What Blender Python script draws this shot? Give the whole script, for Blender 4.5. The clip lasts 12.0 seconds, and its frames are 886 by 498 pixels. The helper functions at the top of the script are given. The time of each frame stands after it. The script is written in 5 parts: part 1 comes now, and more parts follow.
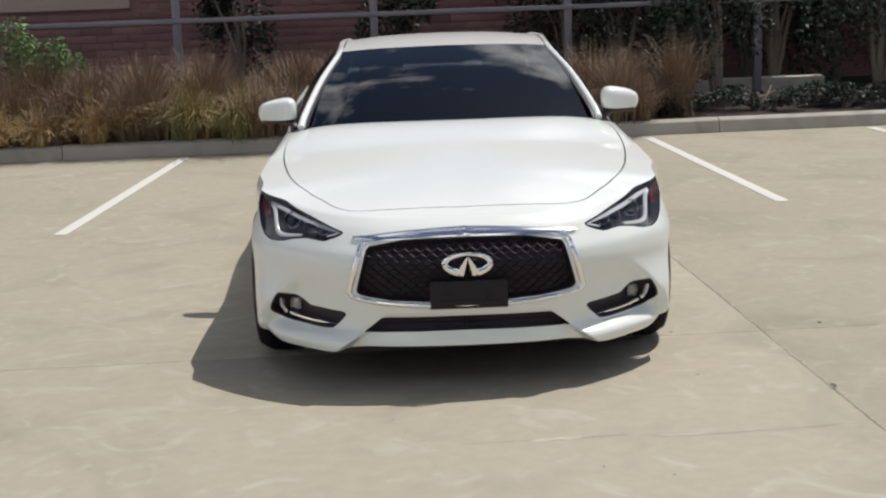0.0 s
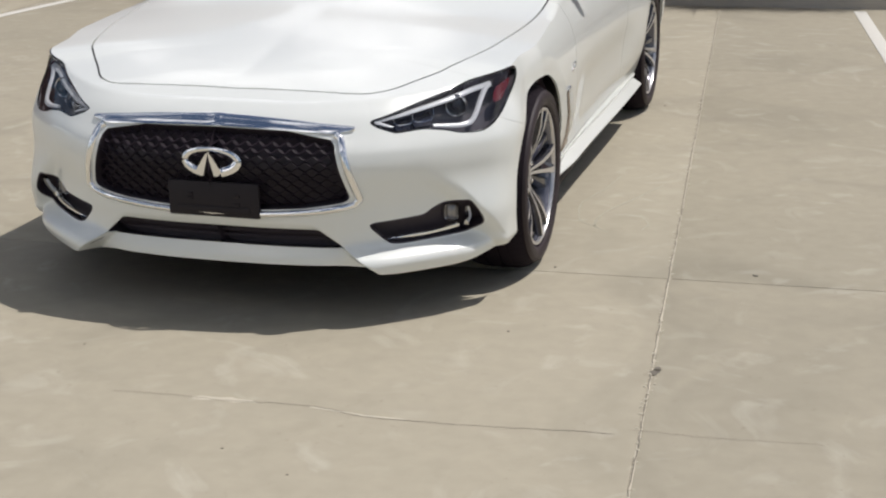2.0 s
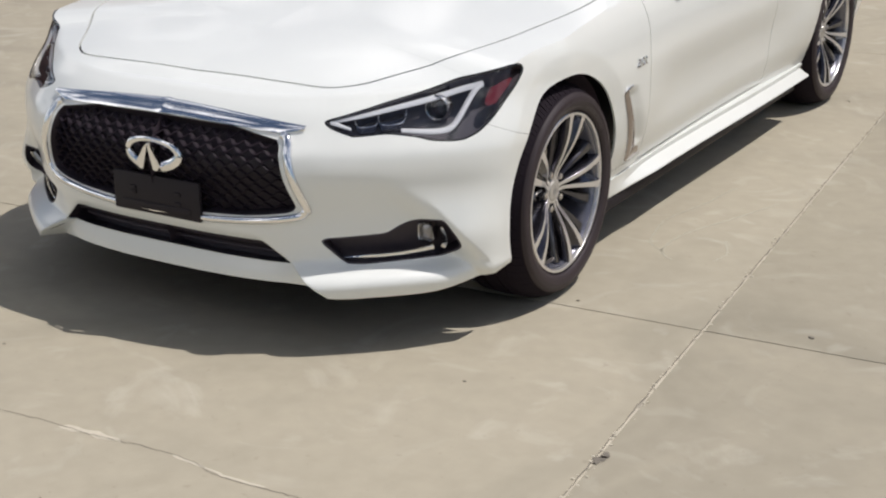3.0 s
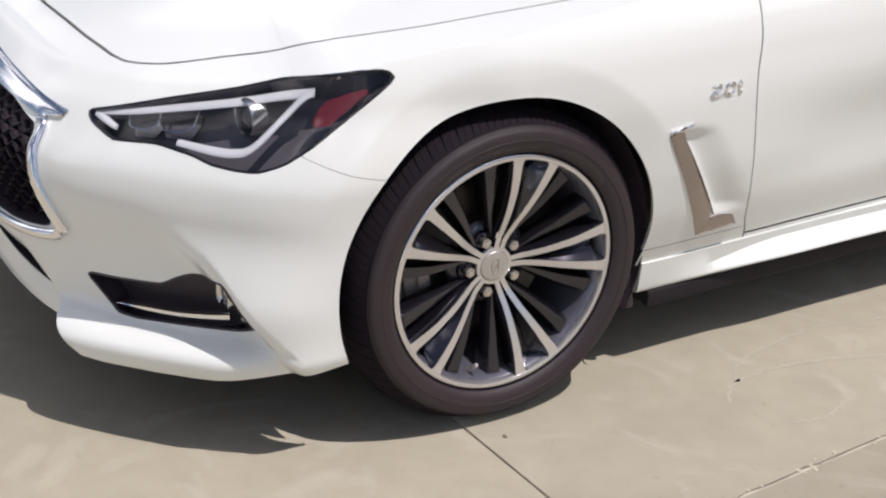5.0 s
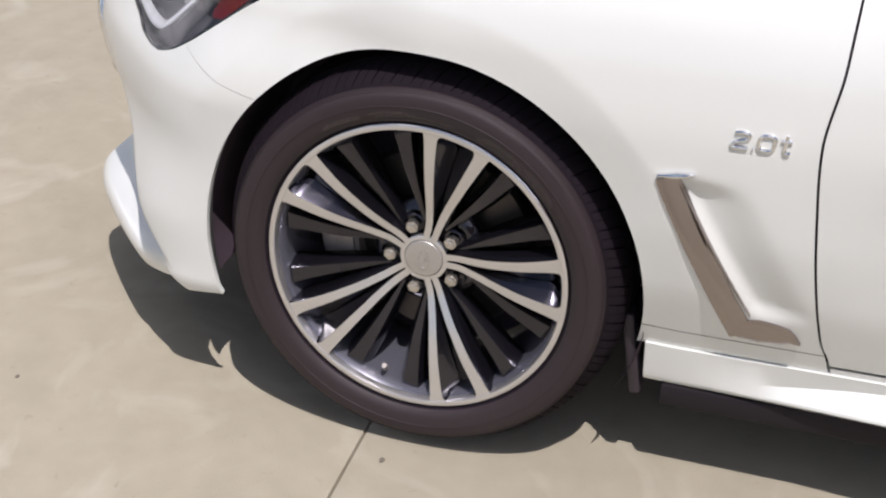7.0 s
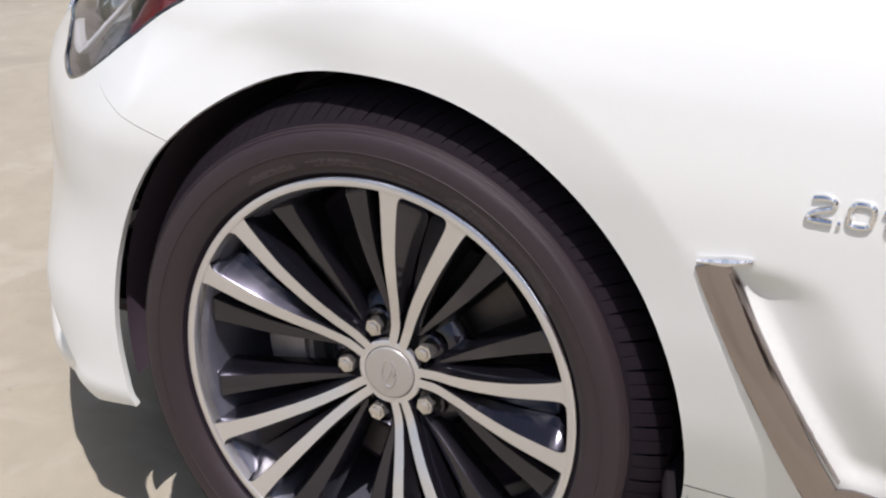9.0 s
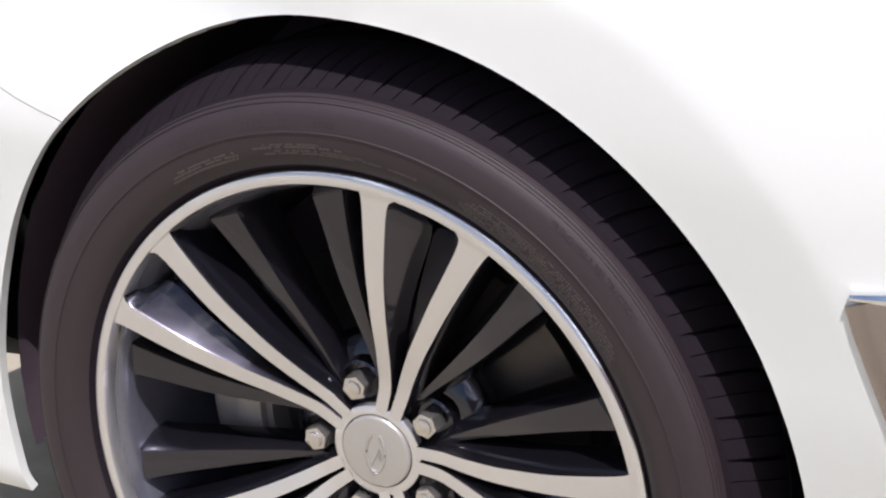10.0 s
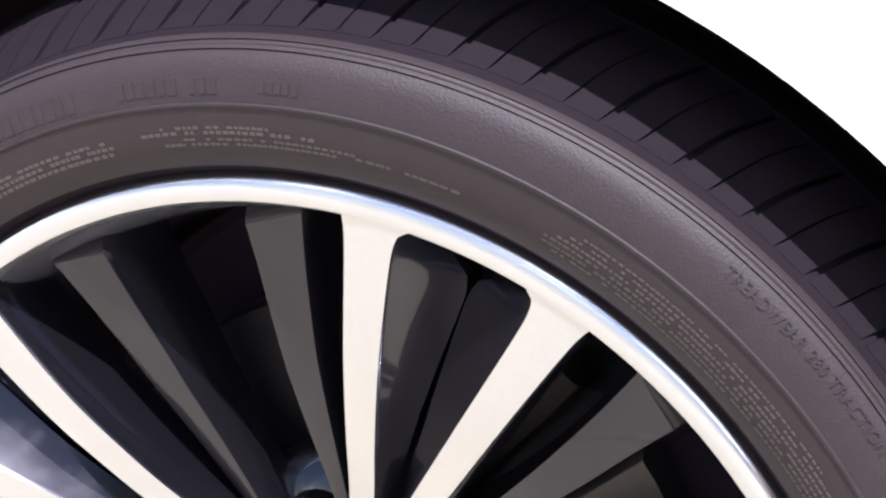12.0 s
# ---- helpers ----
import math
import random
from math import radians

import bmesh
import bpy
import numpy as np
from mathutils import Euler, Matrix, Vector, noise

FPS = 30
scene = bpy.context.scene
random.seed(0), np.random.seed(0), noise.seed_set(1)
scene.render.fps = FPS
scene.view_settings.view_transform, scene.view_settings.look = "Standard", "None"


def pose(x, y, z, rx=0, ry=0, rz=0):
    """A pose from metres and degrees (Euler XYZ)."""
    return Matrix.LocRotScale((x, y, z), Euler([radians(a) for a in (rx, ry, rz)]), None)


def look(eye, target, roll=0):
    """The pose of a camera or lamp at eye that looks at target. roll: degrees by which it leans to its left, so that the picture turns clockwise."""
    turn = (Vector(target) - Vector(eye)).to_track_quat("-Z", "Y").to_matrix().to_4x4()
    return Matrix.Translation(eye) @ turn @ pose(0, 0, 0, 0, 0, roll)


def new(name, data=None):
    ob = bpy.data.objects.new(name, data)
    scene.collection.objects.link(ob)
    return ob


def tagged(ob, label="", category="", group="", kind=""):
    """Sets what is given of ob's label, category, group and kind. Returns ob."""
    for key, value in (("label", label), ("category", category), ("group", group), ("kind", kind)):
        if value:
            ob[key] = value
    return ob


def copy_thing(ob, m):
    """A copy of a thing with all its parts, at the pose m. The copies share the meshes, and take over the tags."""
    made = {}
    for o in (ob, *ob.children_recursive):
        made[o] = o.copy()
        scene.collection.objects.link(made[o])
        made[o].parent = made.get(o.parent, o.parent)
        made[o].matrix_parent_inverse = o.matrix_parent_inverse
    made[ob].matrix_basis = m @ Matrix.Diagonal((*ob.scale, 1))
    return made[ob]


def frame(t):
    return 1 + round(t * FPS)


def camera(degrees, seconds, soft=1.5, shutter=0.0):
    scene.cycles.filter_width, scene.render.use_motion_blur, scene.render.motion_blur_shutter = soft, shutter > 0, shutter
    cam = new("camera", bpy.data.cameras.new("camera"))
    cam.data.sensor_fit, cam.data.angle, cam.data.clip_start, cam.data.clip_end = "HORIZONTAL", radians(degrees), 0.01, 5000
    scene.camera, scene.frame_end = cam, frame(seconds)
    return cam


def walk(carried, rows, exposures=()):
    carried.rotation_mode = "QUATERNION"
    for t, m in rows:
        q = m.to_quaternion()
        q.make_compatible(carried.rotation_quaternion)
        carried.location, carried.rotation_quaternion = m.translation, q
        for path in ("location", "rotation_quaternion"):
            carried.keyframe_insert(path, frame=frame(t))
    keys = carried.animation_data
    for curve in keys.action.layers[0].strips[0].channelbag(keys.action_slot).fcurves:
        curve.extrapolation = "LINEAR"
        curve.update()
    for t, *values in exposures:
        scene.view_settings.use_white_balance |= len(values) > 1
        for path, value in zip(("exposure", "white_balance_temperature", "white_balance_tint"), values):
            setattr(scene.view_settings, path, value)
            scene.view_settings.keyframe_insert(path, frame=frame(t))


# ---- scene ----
cam = camera(33.0, 12.0, soft=2.2)
PATH = [
    (0, (-0.2150, -6.7865, 1.8422), (-0.1948, -5.8077, 1.6391), -1.960),
    (0.5, (0.3900, -6.5147, 1.8226), (0.3290, -5.5411, 1.6007), -1.871),
    (1, (1.0413, -6.1654, 1.7873), (0.9043, -5.2060, 1.5409), -0.360),
    (1.5, (1.4128, -5.7304, 1.7672), (1.2206, -4.7912, 1.4826), 2.360),
    (2, (2.0176, -5.1732, 1.7000), (1.7561, -4.2546, 1.4034), -0.663),
    (2.5, (2.4096, -4.6657, 1.7528), (2.0507, -3.7918, 1.4250), 3.150),
    (3, (2.8028, -3.9894, 1.7149), (2.3281, -3.1755, 1.3800), -0.143),
    (3.2, (2.9472, -3.7306, 1.6753), (2.4272, -2.9429, 1.3450), 0.259),
    (4.8, (3.2431, -1.7238, 1.5967), (2.4626, -1.2280, 1.2160), 0.057),
    (5, (3.1980, -1.4412, 1.6130), (2.4066, -0.9913, 1.1993), 0.651),
    (5.5, (3.1967, -0.8434, 1.5684), (2.3693, -0.4985, 1.1252), -2.284),
    (6, (3.0967, -0.2254, 1.5751), (2.2346, -0.0601, 1.0960), -0.962),
    (6.5, (2.9147, 0.2701, 1.5992), (2.0525, 0.2394, 1.0937), -0.583),
    (6.7, (2.8982, 0.4473, 1.5540), (2.0409, 0.3001, 1.0607), 1.050),
    (8.3, (2.6463, 0.9645, 1.3442), (1.8480, 0.5463, 0.9108), 1.273),
    (8.5, (2.5201, 0.9064, 1.2737), (1.7122, 0.4814, 0.8654), 1.124),
    (9, (2.2452, 0.7341, 1.1290), (1.4134, 0.3289, 0.7496), 1.284),
    (9.5, (2.0308, 0.6240, 1.0171), (1.1835, 0.2290, 0.6622), 2.047),
    (10, (1.8194, 0.5261, 0.9363), (0.9850, 0.1118, 0.5728), 1.399),
    (10.5, (1.6734, 0.4202, 0.8561), (0.8209, 0.0229, 0.5162), 2.002),
    (11, (1.5584, 0.3169, 0.7844), (0.6712, -0.0385, 0.4901), 3.845),
    (11.5, (1.4745, 0.2385, 0.7714), (0.5787, -0.0633, 0.4451), 4.838),
    (12, (1.4486, 0.2277, 0.7681), (0.5541, -0.0667, 0.4317), 4.155),
]
walk(cam, [(t, look(eye, target, roll)) for t, eye, target, roll in PATH],
     exposures=[(0, -0.01, 6480, 11), (1.5, -0.06, 6480, 12), (2.5, -0.10, 6480, 12), (3.0, -0.04, 6480, 13), (5.0, 0.06, 6400, 17), (8.5, 0.12, 6290, 18), (9.5, 0.30, 6210, 18), (10.0, 0.44, 6170, 18), (10.5, 0.66, 6110, 19),
                (11.0, 1.0, 6040, 19), (11.5, 1.22, 5970, 18), (12.0, 1.32, 5940, 17)])

# ---- light ----
SUN = Vector((0.42, 0.26, 1.0)).normalized()
world = bpy.data.worlds.new("sky")
scene.world = world
world.use_nodes = True
wn = world.node_tree.nodes
sky = wn.new("ShaderNodeTexSky")
sky.sky_type, sky.sun_disc = "NISHITA", False
sky.sun_elevation = math.asin(SUN.z)
sky.sun_rotation = math.atan2(SUN.x, SUN.y)
sky.air_density, sky.dust_density = 1.0, 0.6
wn["Background"].inputs["Strength"].default_value = 0.064
wl = world.node_tree.links
co, mp, cl, rm, mx = wn.new("ShaderNodeTexCoord"), wn.new("ShaderNodeMapping"), wn.new("ShaderNodeTexNoise"), wn.new("ShaderNodeValToRGB"), wn.new("ShaderNodeMix")
mp.inputs["Scale"].default_value = (1.0, 1.0, 0.85)
mp.inputs["Location"].default_value = (0.37, 0.0, 0.0)
cl.inputs["Scale"].default_value, cl.inputs["Detail"].default_value, cl.inputs["Roughness"].default_value = 3.4, 9, 0.58
rm.color_ramp.elements[0].position, rm.color_ramp.elements[1].position = 0.50, 0.63
mx.data_type = "RGBA"
mx.inputs["B"].default_value = (26.0, 26.0, 26.2, 1)
wl.new(co.outputs["Generated"], mp.inputs["Vector"])
wl.new(mp.outputs[0], cl.inputs["Vector"])
wl.new(cl.outputs["Fac"], rm.inputs["Fac"])
wl.new(rm.outputs["Color"], mx.inputs["Factor"])
wl.new(sky.outputs[0], mx.inputs["A"])
wl.new(mx.outputs["Result"], wn["Background"].inputs["Color"])
sun = new("sun", bpy.data.lights.new("sun", "SUN"))
sun.data.energy, sun.data.angle, sun.data.color = 3.68, radians(0.55), (1.0, 0.966, 0.915)
sun.matrix_world = look(SUN * 30, (0, 0, 0))


# ---- mesh tools ----
def mesh_data(name, verts, faces, smooth=True):
    me = bpy.data.meshes.new(name)
    me.from_pydata([tuple(map(float, v)) for v in verts], [], [tuple(map(int, f)) for f in faces])
    me.validate()
    if smooth:
        me.shade_smooth()
    return me


def part(name, data, material, parent=None, label="", sharp=None):
    """Links a mesh (or a pair of vertices and faces, or a bmesh) as one object under its thing."""
    if isinstance(data, tuple):
        data = mesh_data(name, data[0], data[1])
    elif isinstance(data, bmesh.types.BMesh):
        me = bpy.data.meshes.new(name)
        data.to_mesh(me)
        data.free()
        me.shade_smooth()
        data = me
    if len(data.polygons):
        data.set_sharp_from_angle(angle=radians(sharp or 42))
    if not data.materials:
        data.materials.append(material)
    ob = new(name, data)
    ob.parent = parent
    return tagged(ob, label) if label else ob


def thing(name, label, category, group="", kind="", at=None):
    ob = new(name)
    ob.empty_display_size = 0.1
    if at is not None:
        ob.matrix_basis = at
    return tagged(ob, label, category, group, kind)


def spline(points, n):
    """n points along a smooth curve through the given ones."""
    p = np.array(points, float)
    p = np.vstack([2 * p[0] - p[1], p, 2 * p[-1] - p[-2]])
    out = []
    for u in np.linspace(0, len(p) - 3 - 1e-9, n):
        i, f = int(u), u - int(u)
        a, b, c, d = p[i:i + 4]
        out.append(0.5 * (2 * b + (c - a) * f + (2 * a - 5 * b + 4 * c - d) * f * f + (3 * b - 3 * c + d - a) * f ** 3))
    return np.array(out)


def ramp(x, xs, ys):
    """Smooth interpolation with no overshoot."""
    xs, ys, x = np.array(xs, float), np.array(ys, float), np.clip(np.asarray(x, float), xs[0], xs[-1])
    h, s = np.diff(xs), np.diff(ys) / np.diff(xs)
    m = np.r_[s[0], [0 if a * b <= 0 else 2 * a * b / (a + b) for a, b in zip(s, s[1:])], s[-1]]
    i = np.clip(np.searchsorted(xs, x, side="right") - 1, 0, len(h) - 1)
    f = (x - xs[i]) / h[i]
    return ((1 + 2 * f) * (1 - f) ** 2 * ys[i] + f * (1 - f) ** 2 * h[i] * m[i]
            + f * f * (3 - 2 * f) * ys[i + 1] + f * f * (f - 1) * h[i] * m[i + 1])


def step(x, a, b):
    f = np.clip((np.asarray(x, float) - a) / (b - a), 0, 1)
    return f * f * (3 - 2 * f)


def grid_faces(rows, cols, wrap_rows=False, wrap_cols=False):
    out = []
    for i in range(rows if wrap_rows else rows - 1):
        for j in range(cols if wrap_cols else cols - 1):
            a, b = i * cols + j, i * cols + (j + 1) % cols
            c, d = ((i + 1) % rows) * cols + (j + 1) % cols, ((i + 1) % rows) * cols + j
            out.append((a, b, c, d))
    return out


def clip(shape, value):
    """The part of a mesh where value(points) is above 0, cut along its zero line."""
    verts, faces = np.asarray(shape[0]), shape[1]
    f = value(verts)
    verts, out, cuts = list(verts), [], {}

    def cut(a, b):
        key = (min(a, b), max(a, b))
        if key not in cuts:
            u = f[a] / (f[a] - f[b])
            cuts[key] = len(verts)
            verts.append(verts[a] + (verts[b] - verts[a]) * u)
        return cuts[key]

    for face in faces:
        inside = [f[v] > 0 for v in face]
        if all(inside):
            out.append(face)
        elif any(inside):
            poly = []
            for k, v in enumerate(face):
                w = face[(k + 1) % len(face)]
                if inside[k]:
                    poly.append(v)
                if inside[k] != inside[(k + 1) % len(face)]:
                    poly.append(cut(v, w))
            if len(poly) > 2:
                out.append(tuple(poly))
    used = sorted({v for face in out for v in face})
    where = {v: i for i, v in enumerate(used)}
    return np.array([verts[v] for v in used]).reshape(-1, 3), [tuple(where[v] for v in face) for face in out]


def normals(shape):
    verts, faces = shape
    n = np.zeros((len(verts), 3))
    for f in faces:
        a, b, c = verts[f[0]], verts[f[1]], verts[f[2]]
        k = np.cross(b - a, c - a)
        for v in f:
            n[v] += k
    return n / (np.linalg.norm(n, axis=1, keepdims=True) + 1e-12)


def edges_of(faces):
    count = {}
    for f in faces:
        for k, v in enumerate(f):
            w = f[(k + 1) % len(f)]
            count.setdefault((min(v, w), max(v, w)), []).append((v, w))
    return [e[0] for e in count.values() if len(e) == 1]


def rimmed(shape, depth, inward=None):
    """The sheet with its open edges turned inwards by depth, so that it shows thickness."""
    verts, faces = shape
    n = normals(shape)
    rim = sorted({v for e in edges_of(faces) for v in e})
    back = {v: len(verts) + i for i, v in enumerate(rim)}
    more = np.array([verts[v] - (n[v] if inward is None else inward) * depth for v in rim]).reshape(-1, 3)
    return np.vstack([verts, more]), faces + [(w, v, back[v], back[w]) for v, w in edges_of(faces)]


def joined(*shapes):
    verts, faces = [], []
    for v, f in shapes:
        k = sum(len(a) for a in verts)
        verts.append(np.asarray(v, float))
        faces += [tuple(i + k for i in g) for g in f]
    return np.vstack(verts), faces


def moved(shape, m):
    r = np.array(m.to_3x3())
    return np.asarray(shape[0]) @ r.T + np.array(m.translation), shape[1]


def flipped(shape, axis=0):
    """The mirror image across an axis."""
    v = np.array(shape[0], float)
    v[:, axis] *= -1
    return v, [tuple(reversed(f)) for f in shape[1]]


def box(x0, x1, y0, y1, z0, z1, bevel=0.0):
    """A block, with chamfered edges where a bevel is given."""
    bm = bmesh.new()
    bmesh.ops.create_cube(bm, size=1)
    for v in bm.verts:
        v.co = ((x0 + x1) / 2 + v.co.x * (x1 - x0), (y0 + y1) / 2 + v.co.y * (y1 - y0), (z0 + z1) / 2 + v.co.z * (z1 - z0))
    if bevel:
        bmesh.ops.bevel(bm, geom=list(bm.edges), offset=bevel, segments=2, affect="EDGES", profile=0.5)
    return from_bm(bm)


def from_bm(bm):
    bm.verts.index_update()
    out = np.array([v.co[:] for v in bm.verts]), [tuple(v.index for v in f.verts) for f in bm.faces]
    bm.free()
    return out


def tube(path, radius, sides=8, closed=False, squash=(1, 1), up=(0, 0, 1)):
    """A rounded bar along a path; radius may be a list."""
    p = np.asarray(path, float)
    n = len(p)
    rad = np.broadcast_to(radius, (n,))
    t = np.gradient(p, axis=0) if not closed else np.roll(p, -1, 0) - np.roll(p, 1, 0)
    t /= np.linalg.norm(t, axis=1, keepdims=True) + 1e-12
    a = np.cross(t, np.array(up, float))
    bad = np.linalg.norm(a, axis=1) < 1e-3
    a[bad] = np.cross(t[bad], (1, 0, 0))
    a /= np.linalg.norm(a, axis=1, keepdims=True)
    b = np.cross(a, t)
    ang = np.linspace(0, 2 * math.pi, sides, endpoint=False)
    verts = (p[:, None] + rad[:, None, None] * (np.cos(ang)[None, :, None] * a[:, None] * squash[0]
             + np.sin(ang)[None, :, None] * b[:, None] * squash[1])).reshape(-1, 3)
    faces = grid_faces(n, sides, wrap_rows=closed, wrap_cols=True)
    if not closed:
        faces += [tuple(range(sides)), tuple(reversed(range((n - 1) * sides, n * sides)))]
    return verts, faces


def lathe(profile, n, turn=2 * math.pi, begin=0.0):
    """Rows of (along x, radius) turned round the x axis."""
    full = abs(turn - 2 * math.pi) < 1e-6
    ang = begin + np.linspace(0, turn, n, endpoint=not full)
    p = np.array(profile, float)
    v = np.stack([np.repeat(p[None, :, 0], n, 0), p[None, :, 1] * np.cos(ang)[:, None], p[None, :, 1] * np.sin(ang)[:, None]], -1)
    return v.reshape(-1, 3), grid_faces(n, len(p), wrap_rows=full)


def plate(outline, depth, axis=0, hollow=None):
    """A flat slab from an outline of (u, v), thick along the axis towards minus."""
    o = [tuple(p) for p in outline]
    n = len(o)
    put = {0: lambda u, v, d: (d, u, v), 1: lambda u, v, d: (u, d, v), 2: lambda u, v, d: (u, v, d)}[axis]
    verts = [put(u, v, 0) for u, v in o] + [put(u, v, -depth) for u, v in o]
    faces = [tuple(range(n)), tuple(reversed(range(n, 2 * n)))] + [(i, i + n, (i + 1) % n + n, (i + 1) % n) for i in range(n)]
    return np.array(verts, float), faces


def inside_of(outline):
    """A function that gives how deep (u, v) points lie inside an outline; negative outside."""
    p = np.array(outline, float)
    q = np.roll(p, -1, 0)

    def value(u, v):
        pt = np.stack([u, v], -1)[:, None]
        d = q - p
        k = np.clip(((pt - p) * d).sum(-1) / (d * d).sum(-1), 0, 1)
        near = np.sqrt((((p + k[..., None] * d) - pt) ** 2).sum(-1)).min(1)
        y0, y1 = p[None, :, 1], q[None, :, 1]
        cross = ((y0 > pt[..., 1]) != (y1 > pt[..., 1])) & (pt[..., 0] < (q[None, :, 0] - p[None, :, 0]) * (pt[..., 1] - y0) / (y1 - y0 + 1e-12) + p[None, :, 0])
        return np.where(cross.sum(1) % 2 == 1, near, -near)

    return value


# ---- materials ----
def material(name, color, rough=0.5, metal=0.0, coat=0.0, grain=0.0, scale=40.0, bump=0.0, bump_scale=200.0, second=None, big=2.0):
    """A surface with variation at two scales, fine relief and an optional clear coat."""
    m = bpy.data.materials.new(name)
    m.use_nodes = True
    n, l = m.node_tree.nodes, m.node_tree.links
    b = n["Principled BSDF"]
    b.inputs["Roughness"].default_value, b.inputs["Metallic"].default_value = rough, metal
    b.inputs["Coat Weight"].default_value, b.inputs["Coat Roughness"].default_value = coat, 0.04
    b.inputs["Base Color"].default_value = (*color, 1)
    co = n.new("ShaderNodeTexCoord")
    if second or grain:
        t1, t2, mix, mul = n.new("ShaderNodeTexNoise"), n.new("ShaderNodeTexNoise"), n.new("ShaderNodeMix"), n.new("ShaderNodeMath")
        t1.inputs["Scale"].default_value, t2.inputs["Scale"].default_value = scale, big
        t1.inputs["Detail"].default_value = t2.inputs["Detail"].default_value = 6
        mul.operation = "MULTIPLY_ADD"
        mix.data_type = "RGBA"
        mix.inputs["A"].default_value = (*[c * (1 - grain) for c in color], 1)
        mix.inputs["B"].default_value = (*(second or [min(1, c * (1 + grain)) for c in color]), 1)
        l.new(co.outputs["Object"], t1.inputs["Vector"])
        l.new(co.outputs["Object"], t2.inputs["Vector"])
        l.new(t1.outputs["Fac"], mul.inputs[0])
        mul.inputs[1].default_value = 0.6
        half = n.new("ShaderNodeMath")
        half.operation = "MULTIPLY"
        half.inputs[1].default_value = 0.45
        l.new(t2.outputs["Fac"], half.inputs[0])
        l.new(half.outputs[0], mul.inputs[2])
        l.new(mul.outputs[0], mix.inputs["Factor"])
        l.new(mix.outputs["Result"], b.inputs["Base Color"])
    if bump:
        t3, bp = n.new("ShaderNodeTexNoise"), n.new("ShaderNodeBump")
        t3.inputs["Scale"].default_value, t3.inputs["Detail"].default_value = bump_scale, 4
        bp.inputs["Strength"].default_value, bp.inputs["Distance"].default_value = bump, 0.002
        l.new(co.outputs["Object"], t3.inputs["Vector"])
        l.new(t3.outputs["Fac"], bp.inputs["Height"])
        l.new(bp.outputs["Normal"], b.inputs["Normal"])
    return m


WHITE = material("pearl_white_paint", (0.765, 0.778, 0.740), 0.32, coat=0.7, grain=0.015, scale=300, big=1.5)
BLACK_TRIM = material("black_plastic", (0.038, 0.028, 0.036), 0.5, grain=0.3, scale=60, bump=0.15, bump_scale=600)
GLOSS_BLACK = material("gloss_black_plastic", (0.012, 0.012, 0.013), 0.12, coat=0.5, grain=0.2)
RUBBER = material("tyre_rubber", (0.0255, 0.0155, 0.0198), 0.6, grain=0.25, scale=120, bump=0.2, bump_scale=900, second=(0.034, 0.0220, 0.0245), big=6)
MACHINED = material("machined_aluminium", (0.74, 0.73, 0.73), 0.28, metal=0.85, grain=0.05, scale=250, bump=0.03, bump_scale=1500)
GUNMETAL = material("dark_gunmetal_paint", (0.030, 0.028, 0.038), 0.20, metal=0.8, coat=1.0, grain=0.2, scale=400)
# gunmetal made lighter and bluer; sunlight on the barrel is put in the colour
BARREL = material("sunlit_barrel_paint", (0.155, 0.155, 0.188), 0.26, metal=0.5, coat=0.8, grain=0.2, scale=200)
CHROME = material("chrome", (0.86, 0.86, 0.86), 0.11, metal=1.0, grain=0.03)
DARK_CHROME = material("dark_chrome", (0.16, 0.15, 0.155), 0.22, metal=1.0, grain=0.1)
SATIN_CHROME = material("satin_chrome", (0.66, 0.65, 0.64), 0.2, metal=1.0, grain=0.05)
STEEL = material("cast_steel", (0.14, 0.125, 0.12), 0.5, metal=0.9, grain=0.2, scale=90, bump=0.1)
CONCRETE = material("concrete", (0.321, 0.289, 0.2145), 0.85, grain=0.10, scale=14, bump=0.35, bump_scale=260, second=(0.424, 0.378, 0.288), big=0.55)


def stained(m, color, scale, low, high, amount, distort=1.5):
    """Lays uneven stains of another colour over a material."""
    n, l = m.node_tree.nodes, m.node_tree.links
    b = n["Principled BSDF"]
    old = b.inputs["Base Color"].links[0].from_socket
    co, t, r, k, mix = n.new("ShaderNodeTexCoord"), n.new("ShaderNodeTexNoise"), n.new("ShaderNodeMapRange"), n.new("ShaderNodeMath"), n.new("ShaderNodeMix")
    t.inputs["Scale"].default_value, t.inputs["Detail"].default_value, t.inputs["Distortion"].default_value = scale, 7, distort
    r.inputs["From Min"].default_value, r.inputs["From Max"].default_value = low, high
    k.operation, mix.data_type = "MULTIPLY", "RGBA"
    k.inputs[1].default_value = amount
    mix.inputs["B"].default_value = (*color, 1)
    l.new(co.outputs["Object"], t.inputs["Vector"])
    l.new(t.outputs["Fac"], r.inputs["Value"])
    l.new(r.outputs["Result"], k.inputs[0])
    l.new(k.outputs[0], mix.inputs["Factor"])
    l.new(old, mix.inputs["A"])
    l.new(mix.outputs["Result"], b.inputs["Base Color"])


